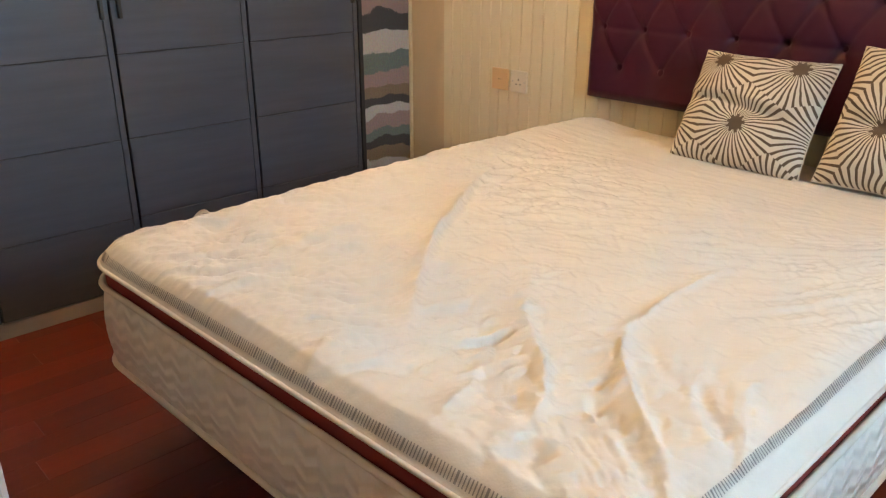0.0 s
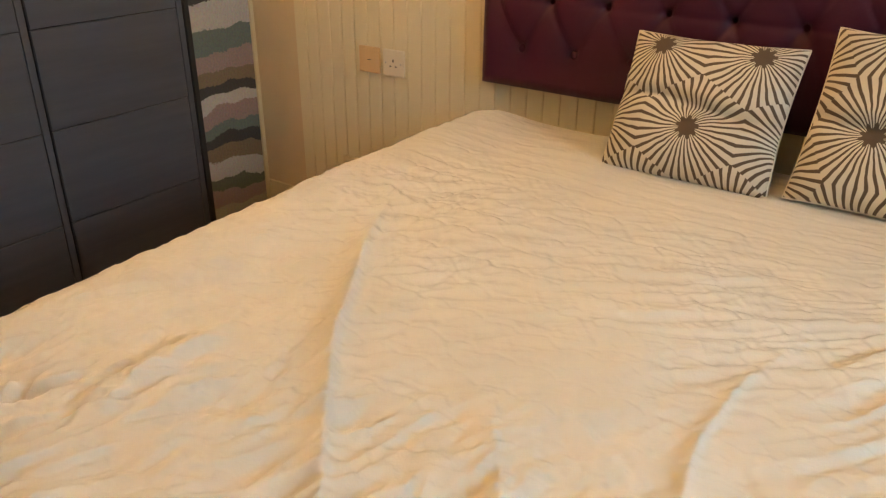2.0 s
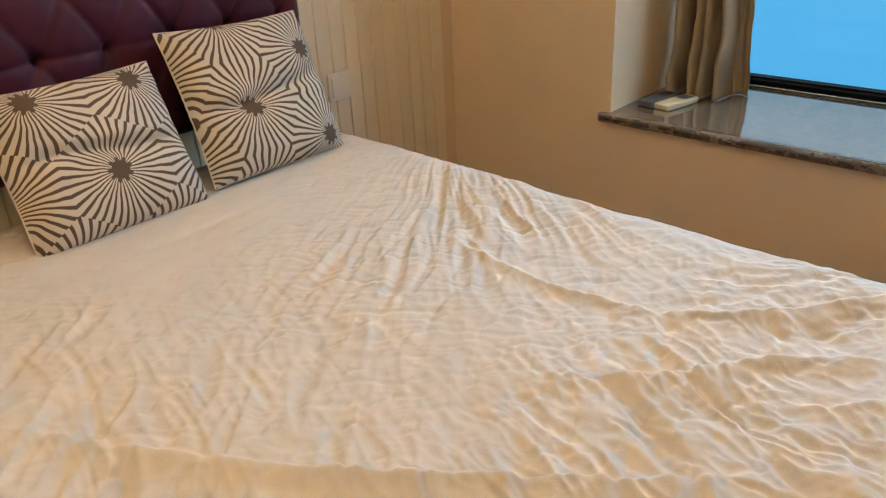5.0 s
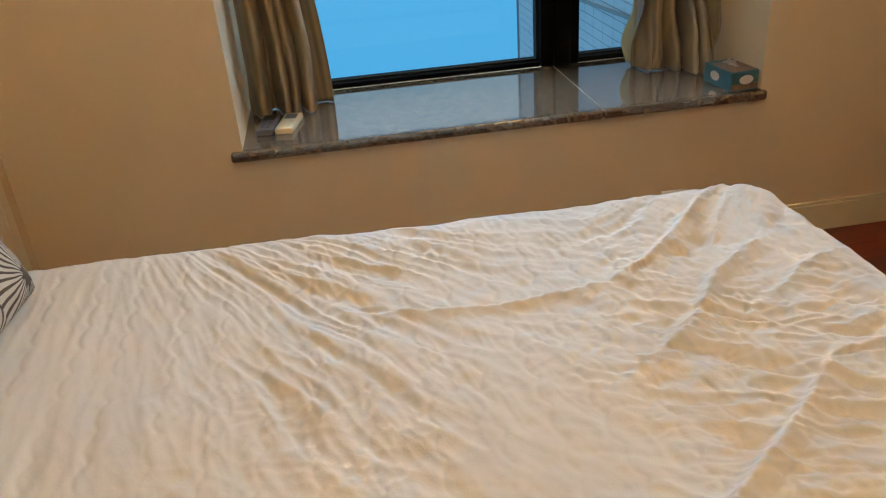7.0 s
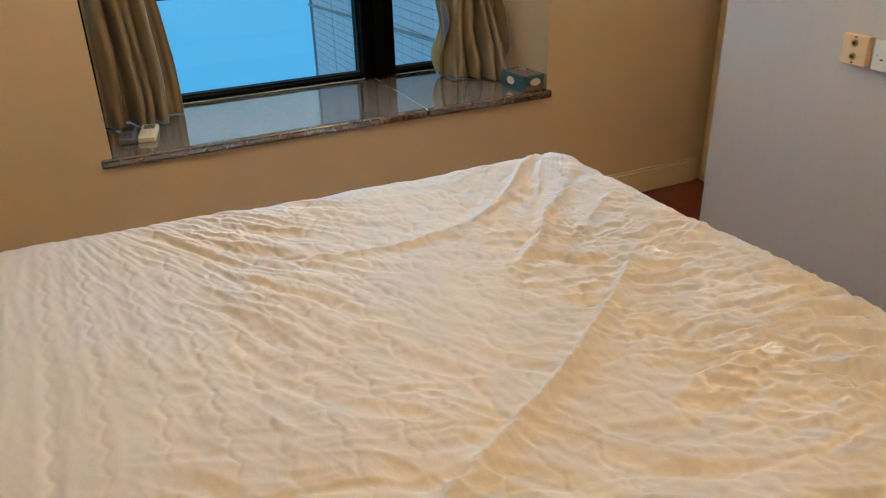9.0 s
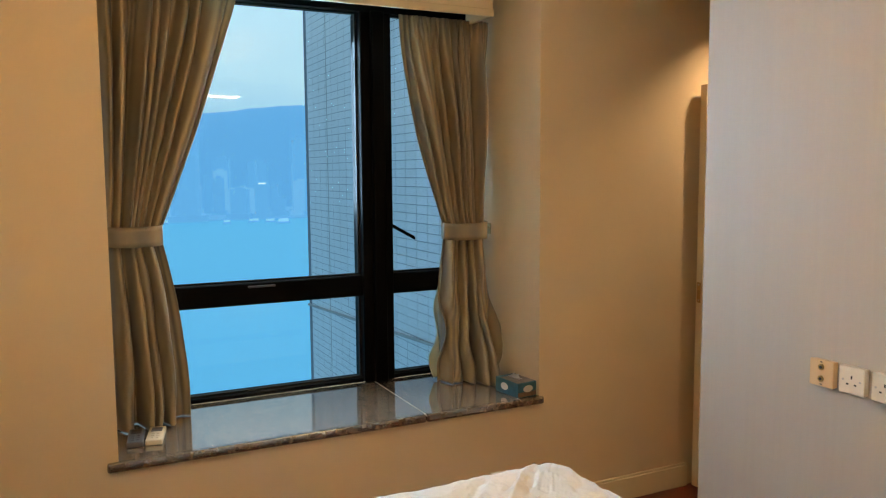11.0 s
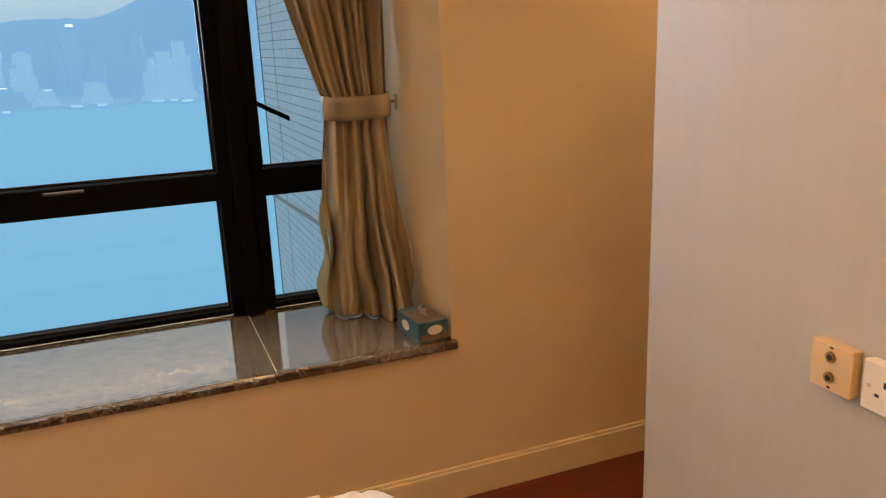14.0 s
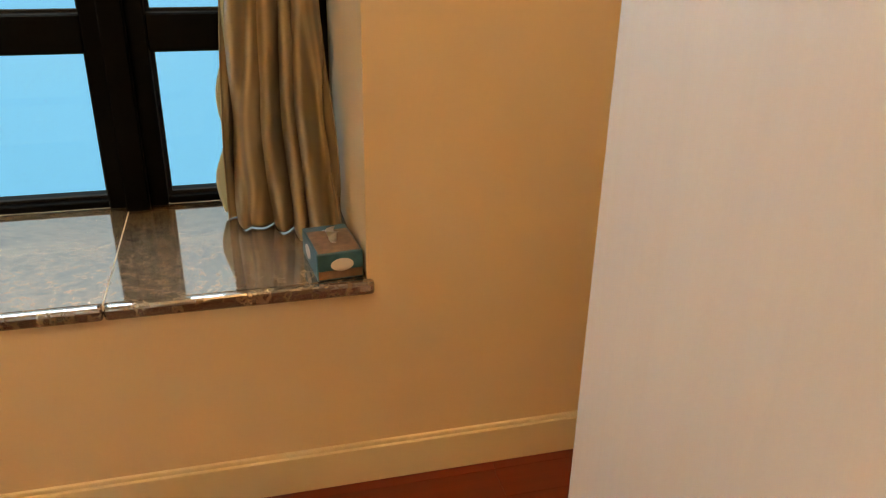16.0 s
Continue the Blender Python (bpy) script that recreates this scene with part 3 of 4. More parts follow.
def curtain(name, ztop, zbot, ztie, top, tie, bot, pleats, folds, seed, free, bend, xc, sweep):
    """Satin curtain tied back; top, tie and bot are (y at the wall side, y at the free side)."""
    nz, ns = 150, 190
    zs = np.linspace(ztop, zbot, nz)
    s = np.linspace(0, 1, ns)
    P = np.zeros((nz, ns, 3))
    uneven = s + 0.045 * np.sin(s * 9 + seed) + 0.025 * np.sin(s * 21 + 2 * seed)
    for i, z in enumerate(zs):
        row = s * 0
        if z > ztie:
            f = (ztop - z) / (ztop - ztie)
            a, b = top[0] + (tie[0] - top[0]) * f, top[1] + (tie[1] - top[1]) * f ** bend
            ph = 2 * np.pi * (uneven * pleats + 0.35 * gradient_noise(s * 4 + 3, row + f * 1.3 + 5, seed))
            gather = math.exp(-f * 9)
            amp = (0.014 + 0.027 * math.sin(math.pi * min(1, f * 1.15)) + 0.006 * f) * (1 + 0.55 * gradient_noise(s * 5 + 1, row + f * 1.6, seed + 2))
            wave = np.sin(ph) + 0.30 * np.sin(2 * ph + 0.8) + 0.22 * np.sin(ph * 0.5 + seed)
            x = amp * wave * (1 - 0.6 * gather) + 0.006 * gather * np.sin(2 * np.pi * s * pleats * 2.3)
            side = 0.30 / pleats * np.cos(ph + 0.5) * (1 - gather)
        else:
            f = (ztie - z) / (ztie - zbot)
            a, b = tie[0] + (bot[0] - tie[0]) * f, tie[1] + (bot[1] - tie[1]) * (1 - (1 - f) ** 2.0)
            knee = 0.55 * f * gradient_noise(s * 2.5 + 2, row + f * 2.6 + 1, seed + 3)
            ph = 2 * np.pi * (uneven * folds + knee + 0.10 * np.sin(f * 5 + s * 4))
            amp = (0.020 + 0.040 * f ** 0.7) * (1 + 0.7 * gradient_noise(s * 4 + 8, row + f * 1.5, seed + 4))
            wave = np.sin(ph) + 0.34 * np.sin(2 * ph + 1.0)
            crumple = 0.050 * f * gradient_noise(s * 5.5, row + f * 4.5 + 2, seed + 5) + 0.020 * f * gradient_noise(s * 13, row + f * 9 + 2, seed + 6)
            x = amp * wave + crumple + f ** 1.3 * (sweep[0] + (sweep[1] - sweep[0]) * s)
            side = (0.34 * np.cos(ph + 0.5) + 0.10 * f * gradient_noise(s * 6, row + f * 5, seed + 7)) / folds
        side = side * np.clip(s * 8, 0, 1) * np.clip((1 - s) * 8, 0, 1)
        tuck = np.clip(s - 0.94, 0, 1)
        P[i, :, 0] = np.where(s > 0.94, np.interp(0.94, s, x), x) - 0.30 * tuck
        P[i, :, 1] = a + (b - a) * (s + side)
        P[i, :, 2] = z + (0.004 * np.clip(gradient_noise(s * 4 + 6, row + 2.5, seed + 8) + 0.25, 0, 1) * f ** 5 if z < ztie else 0)
    cu = tagged(empty(name, xc, 0, 0), "taupe striped satin curtain tied back at a window", "curtain", "window curtains")
    part("cloth", cloth_shell(P, 0.0025, 1.5), M_SATIN, cu, smooth=True)
    a, b = tie
    lo, hi = min(a, b) - 0.008, max(a, b) + 0.008
    ring = []
    for k in range(36):
        an = 2 * np.pi * k / 36
        cy, cx = (lo + hi) / 2 + (hi - lo) / 2 * np.cos(an), (0.046 * np.sign(np.sin(an)) * abs(np.sin(an)) ** 0.6) - 0.008
        ring.append([(cx + 0.002 * math.sin(k * 2.1 + j), cy, ztie + 0.036 - j * 0.018 + 0.006 * np.sin(an)) for j in range(5)])
    part("tieback", cloth_shell(np.array(ring + ring[:1]).transpose(1, 0, 2), 0.003, 0.45), M_SATIN, cu, "folded satin tieback band", smooth=True)
    if free:
        n = 60
        Q = np.zeros((n, 6, 3))
        for i in range(n):
            f = i / (n - 1)
            z = ztie - 0.02 - f * (ztie - 0.02 - zbot - 0.01)
            e = bot[1] * (1 - (1 - f) ** 2.0) + tie[1] * (1 - f) ** 2.0
            for j in range(6):
                Q[i, j] = (0.02 + 0.014 * math.sin(f * 14 + j * 0.4), e - 0.018 + j * 0.0032 * (1 + 1.2 * math.sin(f * 9) ** 2) * (0.3 + f), z)
        part("lining", cloth_shell(Q, 0.002, 0.05), M_LINING, cu, "pale green lining at the curtain's edge", smooth=True)
    return cu


curtain("curtain", 2.07, SILL + 0.0015, 1.18, (-2.212, -1.788), (-2.186, -1.990), (-2.214, -1.952), 9, 5, 3, True, 1.4, 1.755, (-0.150, 0.020))
curtain("curtain", 2.12, SILL + 0.0015, 1.215, (-0.648, -1.142), (-0.654, -0.832), (-0.652, -0.918), 9, 5, 8, False, 1.12, 1.72, (-0.050, 0.010))
hook = tagged(empty("tieback_hook", 1.765, BY0, 1.18), "small brass curtain tieback hook on the reveal", "hook")
part("plate", box(-0.012, 0, -0.025, 0.012, 0.004, 0.025, 0.002, 1), M_BRASS, hook)
part("peg", cyl(0, 0.015, 0.004, 0.005, 0.025, "y", 12), M_BRASS, hook)
part("knob", cyl(0, 0.030, 0.004, 0.011, 0.010, "y", 16), M_BRASS, hook)

# things on the sill
tis = tagged(empty("tissue_box", 1.425, -2.165, SILL), "blue and brown printed cardboard tissue box", "tissue box")
tis.rotation_euler = (0, 0, radians(6))
part("carton", box(-0.055, -0.048, 0, 0.095, 0.048, 0.060, 0.002, 1), M_OUTLINE, tis)
part("top_print", box(-0.051, -0.044, 0.0602, 0.066, 0.044, 0.0612), M_BROWNCARD, tis, "brown printed top")
part("front_print", box(-0.0565, -0.046, 0.004, -0.0555, 0.046, 0.022), M_BROWNCARD, tis, "brown printed front")
part("oval", cyl(-0.0575, -0.002, 0.034, 0.014, 0.001, "x", 24), M_OVAL, tis, "white oval on the front").scale = (1, 1.7, 1)
part("oval", cyl(0.02, 0.0492, 0.032, 0.015, 0.001, "y", 24), M_OVAL, tis, "white oval on the side").scale = (1.6, 1, 1)
tp = np.zeros((14, 12, 3))
for i in range(14):
    for j in range(12):
        a, h = (i / 13 - 0.5), j / 11
        tp[i, j] = (0.02 + a * 0.07 + 0.008 * math.sin(h * 5 + i), 0.010 * math.sin(i * 1.1) * (0.4 + h), 0.059 + h * 0.022 * (1 - 2.2 * a * a))
tbm = grid_mesh(tp)
bmesh.ops.solidify(tbm, geom=tbm.faces[:], thickness=0.0008)
part("tissue", tbm, M_OVAL, tis, "crumpled white tissue", smooth=True)


def remote(x, y, turn, body, label, wide, long):
    r = tagged(empty("remote_control", x, y, SILL), label, "remote control", "remotes on the ledge")
    r.rotation_euler = (0, 0, radians(turn))
    part("case", box(-long / 2, -wide / 2, 0, long / 2, wide / 2, 0.019, 0.005, 3), body, r, smooth=True)
    part("screen", box(long * 0.12, -wide * 0.32, 0.0192, long * 0.40, wide * 0.32, 0.0202), M_GREYP if body is M_TRIM else M_DARKP, r, "small dark display")
    for i in range(3):
        for j in range(2):
            part("button", box(-long * 0.36 + i * 0.022, -0.014 + j * 0.016, 0.0190, -long * 0.36 + i * 0.022 + 0.012, -0.004 + j * 0.016, 0.0212, 0.001, 1), body, r)


remote(1.545, -0.708, -8, M_GREYP, "dark grey remote control lying on a ledge", 0.052, 0.150)
remote(1.540, -0.772, -12, M_TRIM, "cream remote control lying on a ledge", 0.055, 0.150)

# ---- sockets and switches ----


def plate(name, m, wide, body, label, kind, group, deep=0.0):
    """A wall plate; local x along the wall, z up, y out of the wall negative."""
    t = tagged(empty(name), label, "socket" if kind != "switch" else "switch", group)
    t.matrix_world = m @ pose(0, -deep, 0)
    if deep:
        part("back_box", box(-wide / 2 + 0.001, -0.001, -wide / 2 + 0.001, wide / 2 - 0.001, deep, wide / 2 - 0.001, 0.003, 2), body, t)
    w = wide / 2
    hz = wide / 2 if wide < 0.1 else 0.043
    b = box(-w, -0.011, -hz, w, 0, hz, 0.0035, 3)
    part("faceplate", b, body, t)
    if kind in ("single", "double"):
        for cx in ((0,) if kind == "single" else (-w / 2 + 0.003, w / 2 - 0.003)):
            part("earth_slot", box(cx - 0.002, -0.0118, 0.004, cx + 0.002, -0.0105, 0.013), M_DARKP, t)
            for sx in (-0.011, 0.011):
                part("pin_slot", box(cx + sx - 0.0033, -0.0118, -0.012, cx + sx + 0.0033, -0.0105, -0.008), M_DARKP, t)
        for sx in (-w + 0.012, w - 0.012):
            part("screw", cyl(sx, -0.0112, 0, 0.003, 0.001, "y", 10), M_STEEL, t)
    if kind == "aerial":
        for sz in (-0.015, 0.017):
            part("aerial_port", cyl(0, -0.012, sz, 0.0085, 0.004, "y", 18), M_BRASS, t)
            part("port_hole", cyl(0, -0.0145, sz, 0.0045, 0.0015, "y", 14), M_DARKP, t)
        for sz in (-0.030, 0.031):
            part("print_mark", box(-0.003, -0.0116, sz - 0.0015, 0.003, -0.0109, sz + 0.0015), M_DARKP, t)
    if kind == "switch":
        part("rocker", box(-w + 0.012, -0.0145, -0.030, w - 0.012, -0.009, 0.030, 0.002, 2), body, t)
    if kind == "blank":
        part("print_mark", box(-0.008, -0.0116, -0.001, 0.008, -0.0109, 0.001), M_DARKP, t)
    if kind == "phone":
        for sx in (-0.03, 0.02):
            part("socket_hole", box(sx, -0.0116, -0.004, sx + 0.012, -0.0109, 0.004), M_DARKP, t)
    return t


PF = -0.0005
plate("wall_socket", pose(-1.229, PF, 0.646), 0.086, M_BEIGEP, "yellowed plastic blank wall plate on panelling", "blank", "bedside plates")
plate("wall_socket", pose(-1.127, PF, 0.646), 0.086, M_WHITEP, "white single power socket on cream panelling", "single", "bedside plates")
plate("wall_socket", pose(-1.325, PF, 0.240), 0.086, M_TRIM, "cream telephone socket low on cream panelling", "phone", "bedside plates")
plate("wall_socket", pose(-1.155, PF, 0.240), 0.146, M_TRIM, "cream double power socket low on cream panelling", "double", "bedside plates")
plate("light_switch", pose(0.818, PF, 0.640), 0.086, M_WHITEP, "white rocker light switch on cream panelling", "switch", "bedside plates")
for x, k, bd, lb in ((0.150, "aerial", M_BEIGEP, "yellowed aerial socket with two round ports"), (0.060, "single", M_WHITEP, "white single power socket on pale partition"), (-0.032, "single", M_WHITEP, "white single power socket on pale partition")):
    plate("wall_socket", pose(x, YP + 0.0005, 0.882, 0, 0, 180), 0.073, bd, lb, k, "partition plates", 0.010)

# ---- headboard ----
HX0, HX1, HZ0, HZ1 = -0.772, 0.682, 0.641, 1.30
hbd = tagged(empty("headboard", (HX0 + HX1) / 2, 0, HZ0), "aubergine faux leather deep-buttoned headboard on the wall", "headboard")
hw, hh = (HX1 - HX0), (HZ1 - HZ0)
nx, nz = 190, 90
X, Z = np.meshgrid(np.linspace(0, hw, nx), np.linspace(0, hh, nz), indexing="ij")
buttons = []
for row in range(5):
    zc = 0.122 + row * 0.1335
    first = 0.142 if row % 2 == 0 else 0.062
    k = 0
    while first + k * 0.1635 < hw - 0.03:
        buttons.append((first + k * 0.1635, zc))
        k += 1
H = np.full(X.shape, 0.055)
edge = np.minimum.reduce([X, hw - X, Z, hh - Z])
H *= np.clip(edge / 0.035, 0, 1) ** 0.45
for bx, bz in buttons:
    d = np.hypot(X - bx, Z - bz)
    H -= 0.014 * np.exp(-(d / 0.017) ** 1.4) + 0.009 * np.exp(-(d / 0.050) ** 2)
    for sx, sz in ((0.0818, 0.1335), (-0.0818, 0.1335)):
        ux, uz = sx, sz
        ln = math.hypot(ux, uz)
        tt = np.clip(((X - bx) * ux + (Z - bz) * uz) / ln / ln, 0, 1)
        dd = np.hypot(X - bx - tt * ux, Z - bz - tt * uz)
        H -= 0.0075 * np.exp(-(dd / 0.0065) ** 2) * np.clip(edge / 0.03, 0, 1)
for bx, bz in buttons:
    tt = np.clip((X - bx) / 0.1635, 0, 1)
    dd = np.hypot(X - bx - tt * 0.1635, Z - bz)
    if bz > 0.2:
        H -= 0.0050 * np.exp(-(dd / 0.006) ** 2) * np.clip(edge / 0.03, 0, 1)
H += 0.0012 * value_noise(X * 40, Z * 40, 4)
P = np.stack([X - hw / 2, -np.maximum(H, 0.004) - 0.012, Z], axis=2)
hbm = grid_mesh(P)
bmesh.ops.reverse_faces(hbm, faces=hbm.faces[:])
part("padding", hbm, M_LEATHER, hbd, smooth=True)
part("board", box(-hw / 2 + 0.002, -0.018, 0.002, hw / 2 - 0.002, -0.0005, hh - 0.002), M_LEATHER, hbd)
for bx, bz in buttons:
    q = np.interp(bx, X[:, 0], H[:, np.argmin(abs(Z[0] - bz))])
    bm = bmesh.new()
    bmesh.ops.create_uvsphere(bm, u_segments=12, v_segments=8, radius=0.0125)
    for v in bm.verts:
        v.co = (v.co.x, v.co.y * 0.55, v.co.z)
    o = part("button", bm, M_LEATHER, hbd, smooth=True)
    o.location = (bx - hw / 2, -q - 0.019, bz)

# ---- bed ----
BX0, BX1, BYF, BYH = -0.785, 0.668, -1.822, -0.035
bed = tagged(empty("bed", (BX0 + BX1) / 2, (BYF + BYH) / 2, 0), "low divan bed base under a thick mattress", "bed")
bw, bl = (BX1 - BX0) / 2, (BYH - BYF) / 2
part("base", box(-bw + 0.16, -bl + 0.30, 0.10, bw - 0.16, bl - 0.02, 0.275, 0.012), M_BEDBASE, bed)
for sx in (-1, 1):
    for sy in (-1, 1):
        part("leg", cyl(sx * (bw - 0.24), sy * (bl - 0.40), 0.05, 0.028, 0.10), M_DARKP, bed)

mattress = tagged(empty("mattress", (BX0 + BX1) / 2, (BYF + BYH) / 2, 0.275), "thick beige mattress with a wavy quilted side and a red band", "mattress")


def rounded_rect(hx, hy, r, n=10):
    pts = []
    for cx, cy, a0 in ((hx - r, hy - r, 0), (-hx + r, hy - r, 90), (-hx + r, -hy + r, 180), (hx - r, -hy + r, 270)):
        for k in range(n + 1):
            a = radians(a0 + 90 * k / n)
            pts.append((cx + r * math.cos(a), cy + r * math.sin(a)))
    return pts


def skew(x, y):
    """The foot end runs slightly askew."""
    return y - 0.055 * (bw - x) / (2 * bw) * np.clip(-y / bl, 0, 1)


def slab(hx, hy, r, z0, z1, bulge=0.0, levels=10):
    ring = rounded_rect(hx, hy, r)
    ring2 = []
    for i, p in enumerate(ring):
        q = ring[(i + 1) % len(ring)]
        m = max(1, int(math.hypot(q[0] - p[0], q[1] - p[1]) / 0.05))
        for k in range(m):
            ring2.append((p[0] + (q[0] - p[0]) * k / m, p[1] + (q[1] - p[1]) * k / m))
    P = np.zeros((len(ring2), levels, 3))
    for i, (x, y) in enumerate(ring2):
        d = math.hypot(x, y)
        for j in range(levels):
            f = j / (levels - 1)
            o = bulge * math.sin(math.pi * f)
            P[i, j] = (x + o * np.clip((x / hx) ** 9, -1, 1), skew(x, y + o * np.clip((y / hy) ** 9, -1, 1)), z0 + (z1 - z0) * f)
    bm = grid_mesh(P, closed_u=True)
    bm.verts.ensure_lookup_table()
    n = len(ring2)
    bm.faces.new([bm.verts[i * levels] for i in range(n)][::-1])
    bm.faces.new([bm.verts[i * levels + levels - 1] for i in range(n)])
    return bm, [(x, float(skew(x, y))) for x, y in ring2]


bm, ring = slab(bw - 0.004, bl - 0.004, 0.120, 0.0, 0.200, 0.012)
part("side", bm, M_TICK, mattress, smooth=False)
bm, _ = slab(bw - 0.008, bl - 0.008, 0.115, 0.200, 0.239, 0.0, 3)
part("red_band", bm, M_REDBAND, mattress, "dark red band below the pillow top")
for zz in (0.004, 0.200):
    tube("piping", [(x * 1.006, y * 1.005, zz) for x, y in ring], 0.007, M_PIPING, mattress, cyclic=True)
bm, ring_t = slab(bw - 0.002, bl - 0.002, 0.130, 0.239, 0.247, 0.003, 6)
part("pillow_top", bm, M_SHEET, mattress, "padded white pillow top edge", smooth=True)
tube("piping", [(x * 1.002, y * 1.002, 0.2405) for x, y in ring_t], 0.0022, M_PIPING, mattress, cyclic=True)

# quilted cover with its creases
NXQ, NYQ = 500, 620
U, V = np.meshgrid(np.linspace(-bw - 0.004, bw + 0.004, NXQ), np.linspace(-bl - 0.004, bl + 0.004, NYQ), indexing="ij")
WX, WY = U + (BX0 + BX1) / 2, V + (BYF + BYH) / 2
# distance to a rounded outline
rr = 0.135
qx, qy = np.abs(U) - (bw + 0.004 - rr), np.abs(V) - (bl + 0.004 - rr)
sd = rr - (np.hypot(np.maximum(qx, 0), np.maximum(qy, 0)) + np.minimum(np.maximum(qx, qy), 0))
sd = np.maximum(sd, 0)
top = 0.026 * (1 - np.exp(-sd / 0.020)) + 0.012 * (1 - np.exp(-sd / 0.25))
q = np.zeros(U.shape)
soft_edge = np.clip(sd / 0.085, 0, 1)


def fold(n, round_=0.03):
    """Cloth folds out of a noise field: soft waves with narrow crests."""
    return 0.75 * n + 0.95 * (0.32 - np.sqrt((1.9 * n) ** 2 + round_ ** 2))


def streaks(angle, along, across, seed, round_=0.03):
    """Folds that run along a direction given in degrees."""
    c, s = math.cos(radians(angle)), math.sin(radians(angle))
    a, b = WX * c + WY * s + 7.0, -WX * s + WY * c + 7.0
    b = b + 0.7 * across * gradient_noise(a / along * 1.3, b / across * 0.35, seed + 1)
    return fold(gradient_noise(a / along, b / across, seed), round_)


def fan(cx, cy, step, along, seed):
    """Folds that spread from a place at the edge, step in degrees."""
    dx, dy = WX - cx, WY - cy
    rd, an = np.hypot(dx, dy), np.degrees(np.arctan2(dy, -dx)) + 200
    an = an + 0.8 * step * gradient_noise(rd / 0.16, an / 14, seed + 1)
    return fold(gradient_noise(an / step, rd / along + 0.35 * gradient_noise(an / (3 * step), rd * 0 + 3.3, seed + 2), seed))


def blend(v, at, over):
    return 1 / (1 + np.exp(-(v - at) / over))


# wavy quilting seams that cross the bed, each a shallow pinched groove
for k in range(-1, 25):
    yc = -0.06 - k * 0.078
    line = yc + 0.012 * np.abs(np.sin(WX * np.pi / 0.066 + 1.3 * k)) + 0.008 * value_noise(WX * 3, WX * 0 + k, 7)
    q -= 0.0016 * np.exp(-np.abs((WY - line) / 0.0055) ** 1.5) * (0.75 + 0.5 * gradient_noise(WX * 9, WX * 0 + k * 3.7, 8))
q += 0.0006 * np.cos((WY + 0.06) * 2 * np.pi / 0.078)
head = blend(WY, -0.60, 0.07)
foot = blend(-WY, 1.33, 0.08)
right = blend(WX, 0.12, 0.10)
mid = np.clip(1 - head - foot, 0, 1)
calm = 0.55 + 0.9 * np.clip(gradient_noise(WX * 3.1 + 4, WY * 3.1 + 9, 71) + 0.25, 0, 1)
# long shallow folds under the cushions
q += head * (0.0042 * streaks(4, 0.46, 0.060, 11, 0.12) + 0.0012 * streaks(-3, 0.24, 0.030, 12, 0.10))
# the fan that is pulled from the window side near the head
fan_a = fan(0.88, -0.40, 4.2, 0.42, 21)
fan_b = fan(0.88, -0.40, 2.0, 0.20, 24)
reach = np.clip((np.hypot(WX - 0.88, WY + 0.40) - 0.18) / 0.25, 0, 1)
q += mid * (0.25 + 0.75 * blend(WX, -0.20, 0.12)) * reach * calm * (0.0070 * fan_a + 0.0036 * fan_b)
# crumpled left half
q += mid * (1 - blend(WX, -0.10, 0.12)) * calm * (0.0088 * streaks(40, 0.26, 0.046, 31) + 0.0046 * streaks(74, 0.15, 0.030, 32))
# folds that run up from the foot seam, and the corner fan on the window side
q += foot * (1 - 0.75 * right) * calm * (0.0140 * streaks(58, 0.15, 0.040, 41) + 0.0075 * streaks(80, 0.09, 0.025, 42))
near_corner = np.exp(-(np.hypot(WX - 0.62, WY + 1.62) / 0.42) ** 2)
q += near_corner * (0.0062 * fan(0.78, -1.92, 7.0, 0.22, 51) + 0.0036 * fan(0.78, -1.92, 3.2, 0.11, 52))
# small crumples between the seams
q += (0.25 * head + 0.9 * mid + 0.9 * foot) * calm * (0.0019 * streaks(18, 0.11, 0.024, 61) + 0.0017 * streaks(-48, 0.10, 0.022, 62))


big = np.zeros(U.shape)


def ridge(pts, height, wid, side=0.0):
    """A raised crease along a line of places on the bed, steeper on one side."""
    global big
    best, sgn, along = np.full(WX.shape, 9.0), np.zeros(WX.shape), np.zeros(WX.shape)
    for i in range(len(pts) - 1):
        (x0, y0), (x1, y1) = pts[i], pts[i + 1]
        lx, ly = x1 - x0, y1 - y0
        L2 = lx * lx + ly * ly
        t = np.clip(((WX - x0) * lx + (WY - y0) * ly) / L2, 0, 1)
        d = np.hypot(WX - x0 - t * lx, WY - y0 - t * ly)
        m = d < best
        sgn = np.where(m, np.sign((WX - x0) * ly - (WY - y0) * lx), sgn)
        along = np.where(m, (i + t) / (len(pts) - 1), along)
        best = np.where(m, d, best)
    w = wid * (1 + side * sgn)
    fade = np.sin(np.pi * np.clip(along, 0.03, 0.97)) ** 0.6
    big += height * fade * np.exp(-(best / w) ** 1.6)


ridge([(-0.50, -0.83), (-0.44, -0.96), (-0.35, -1.10), (-0.25, -1.26), (-0.16, -1.37), (-0.05, -1.50), (0.05, -1.60)], 0.0220, 0.0150, 0.45)
ridge([(0.34, -0.86), (0.30, -1.03), (0.29, -1.17), (0.31, -1.30), (0.31, -1.36)], 0.0100, 0.011, 0.3)
ridge([(0.30, -1.32), (0.36, -1.43), (0.47, -1.55), (0.57, -1.64), (0.62, -1.72)], 0.0190, 0.019, 0.4)
ridge([(0.03, -1.26), (0.15, -1.42), (0.22, -1.48), (0.29, -1.53), (0.36, -1.62), (0.40, -1.72)], 0.0150, 0.017, 0.4)
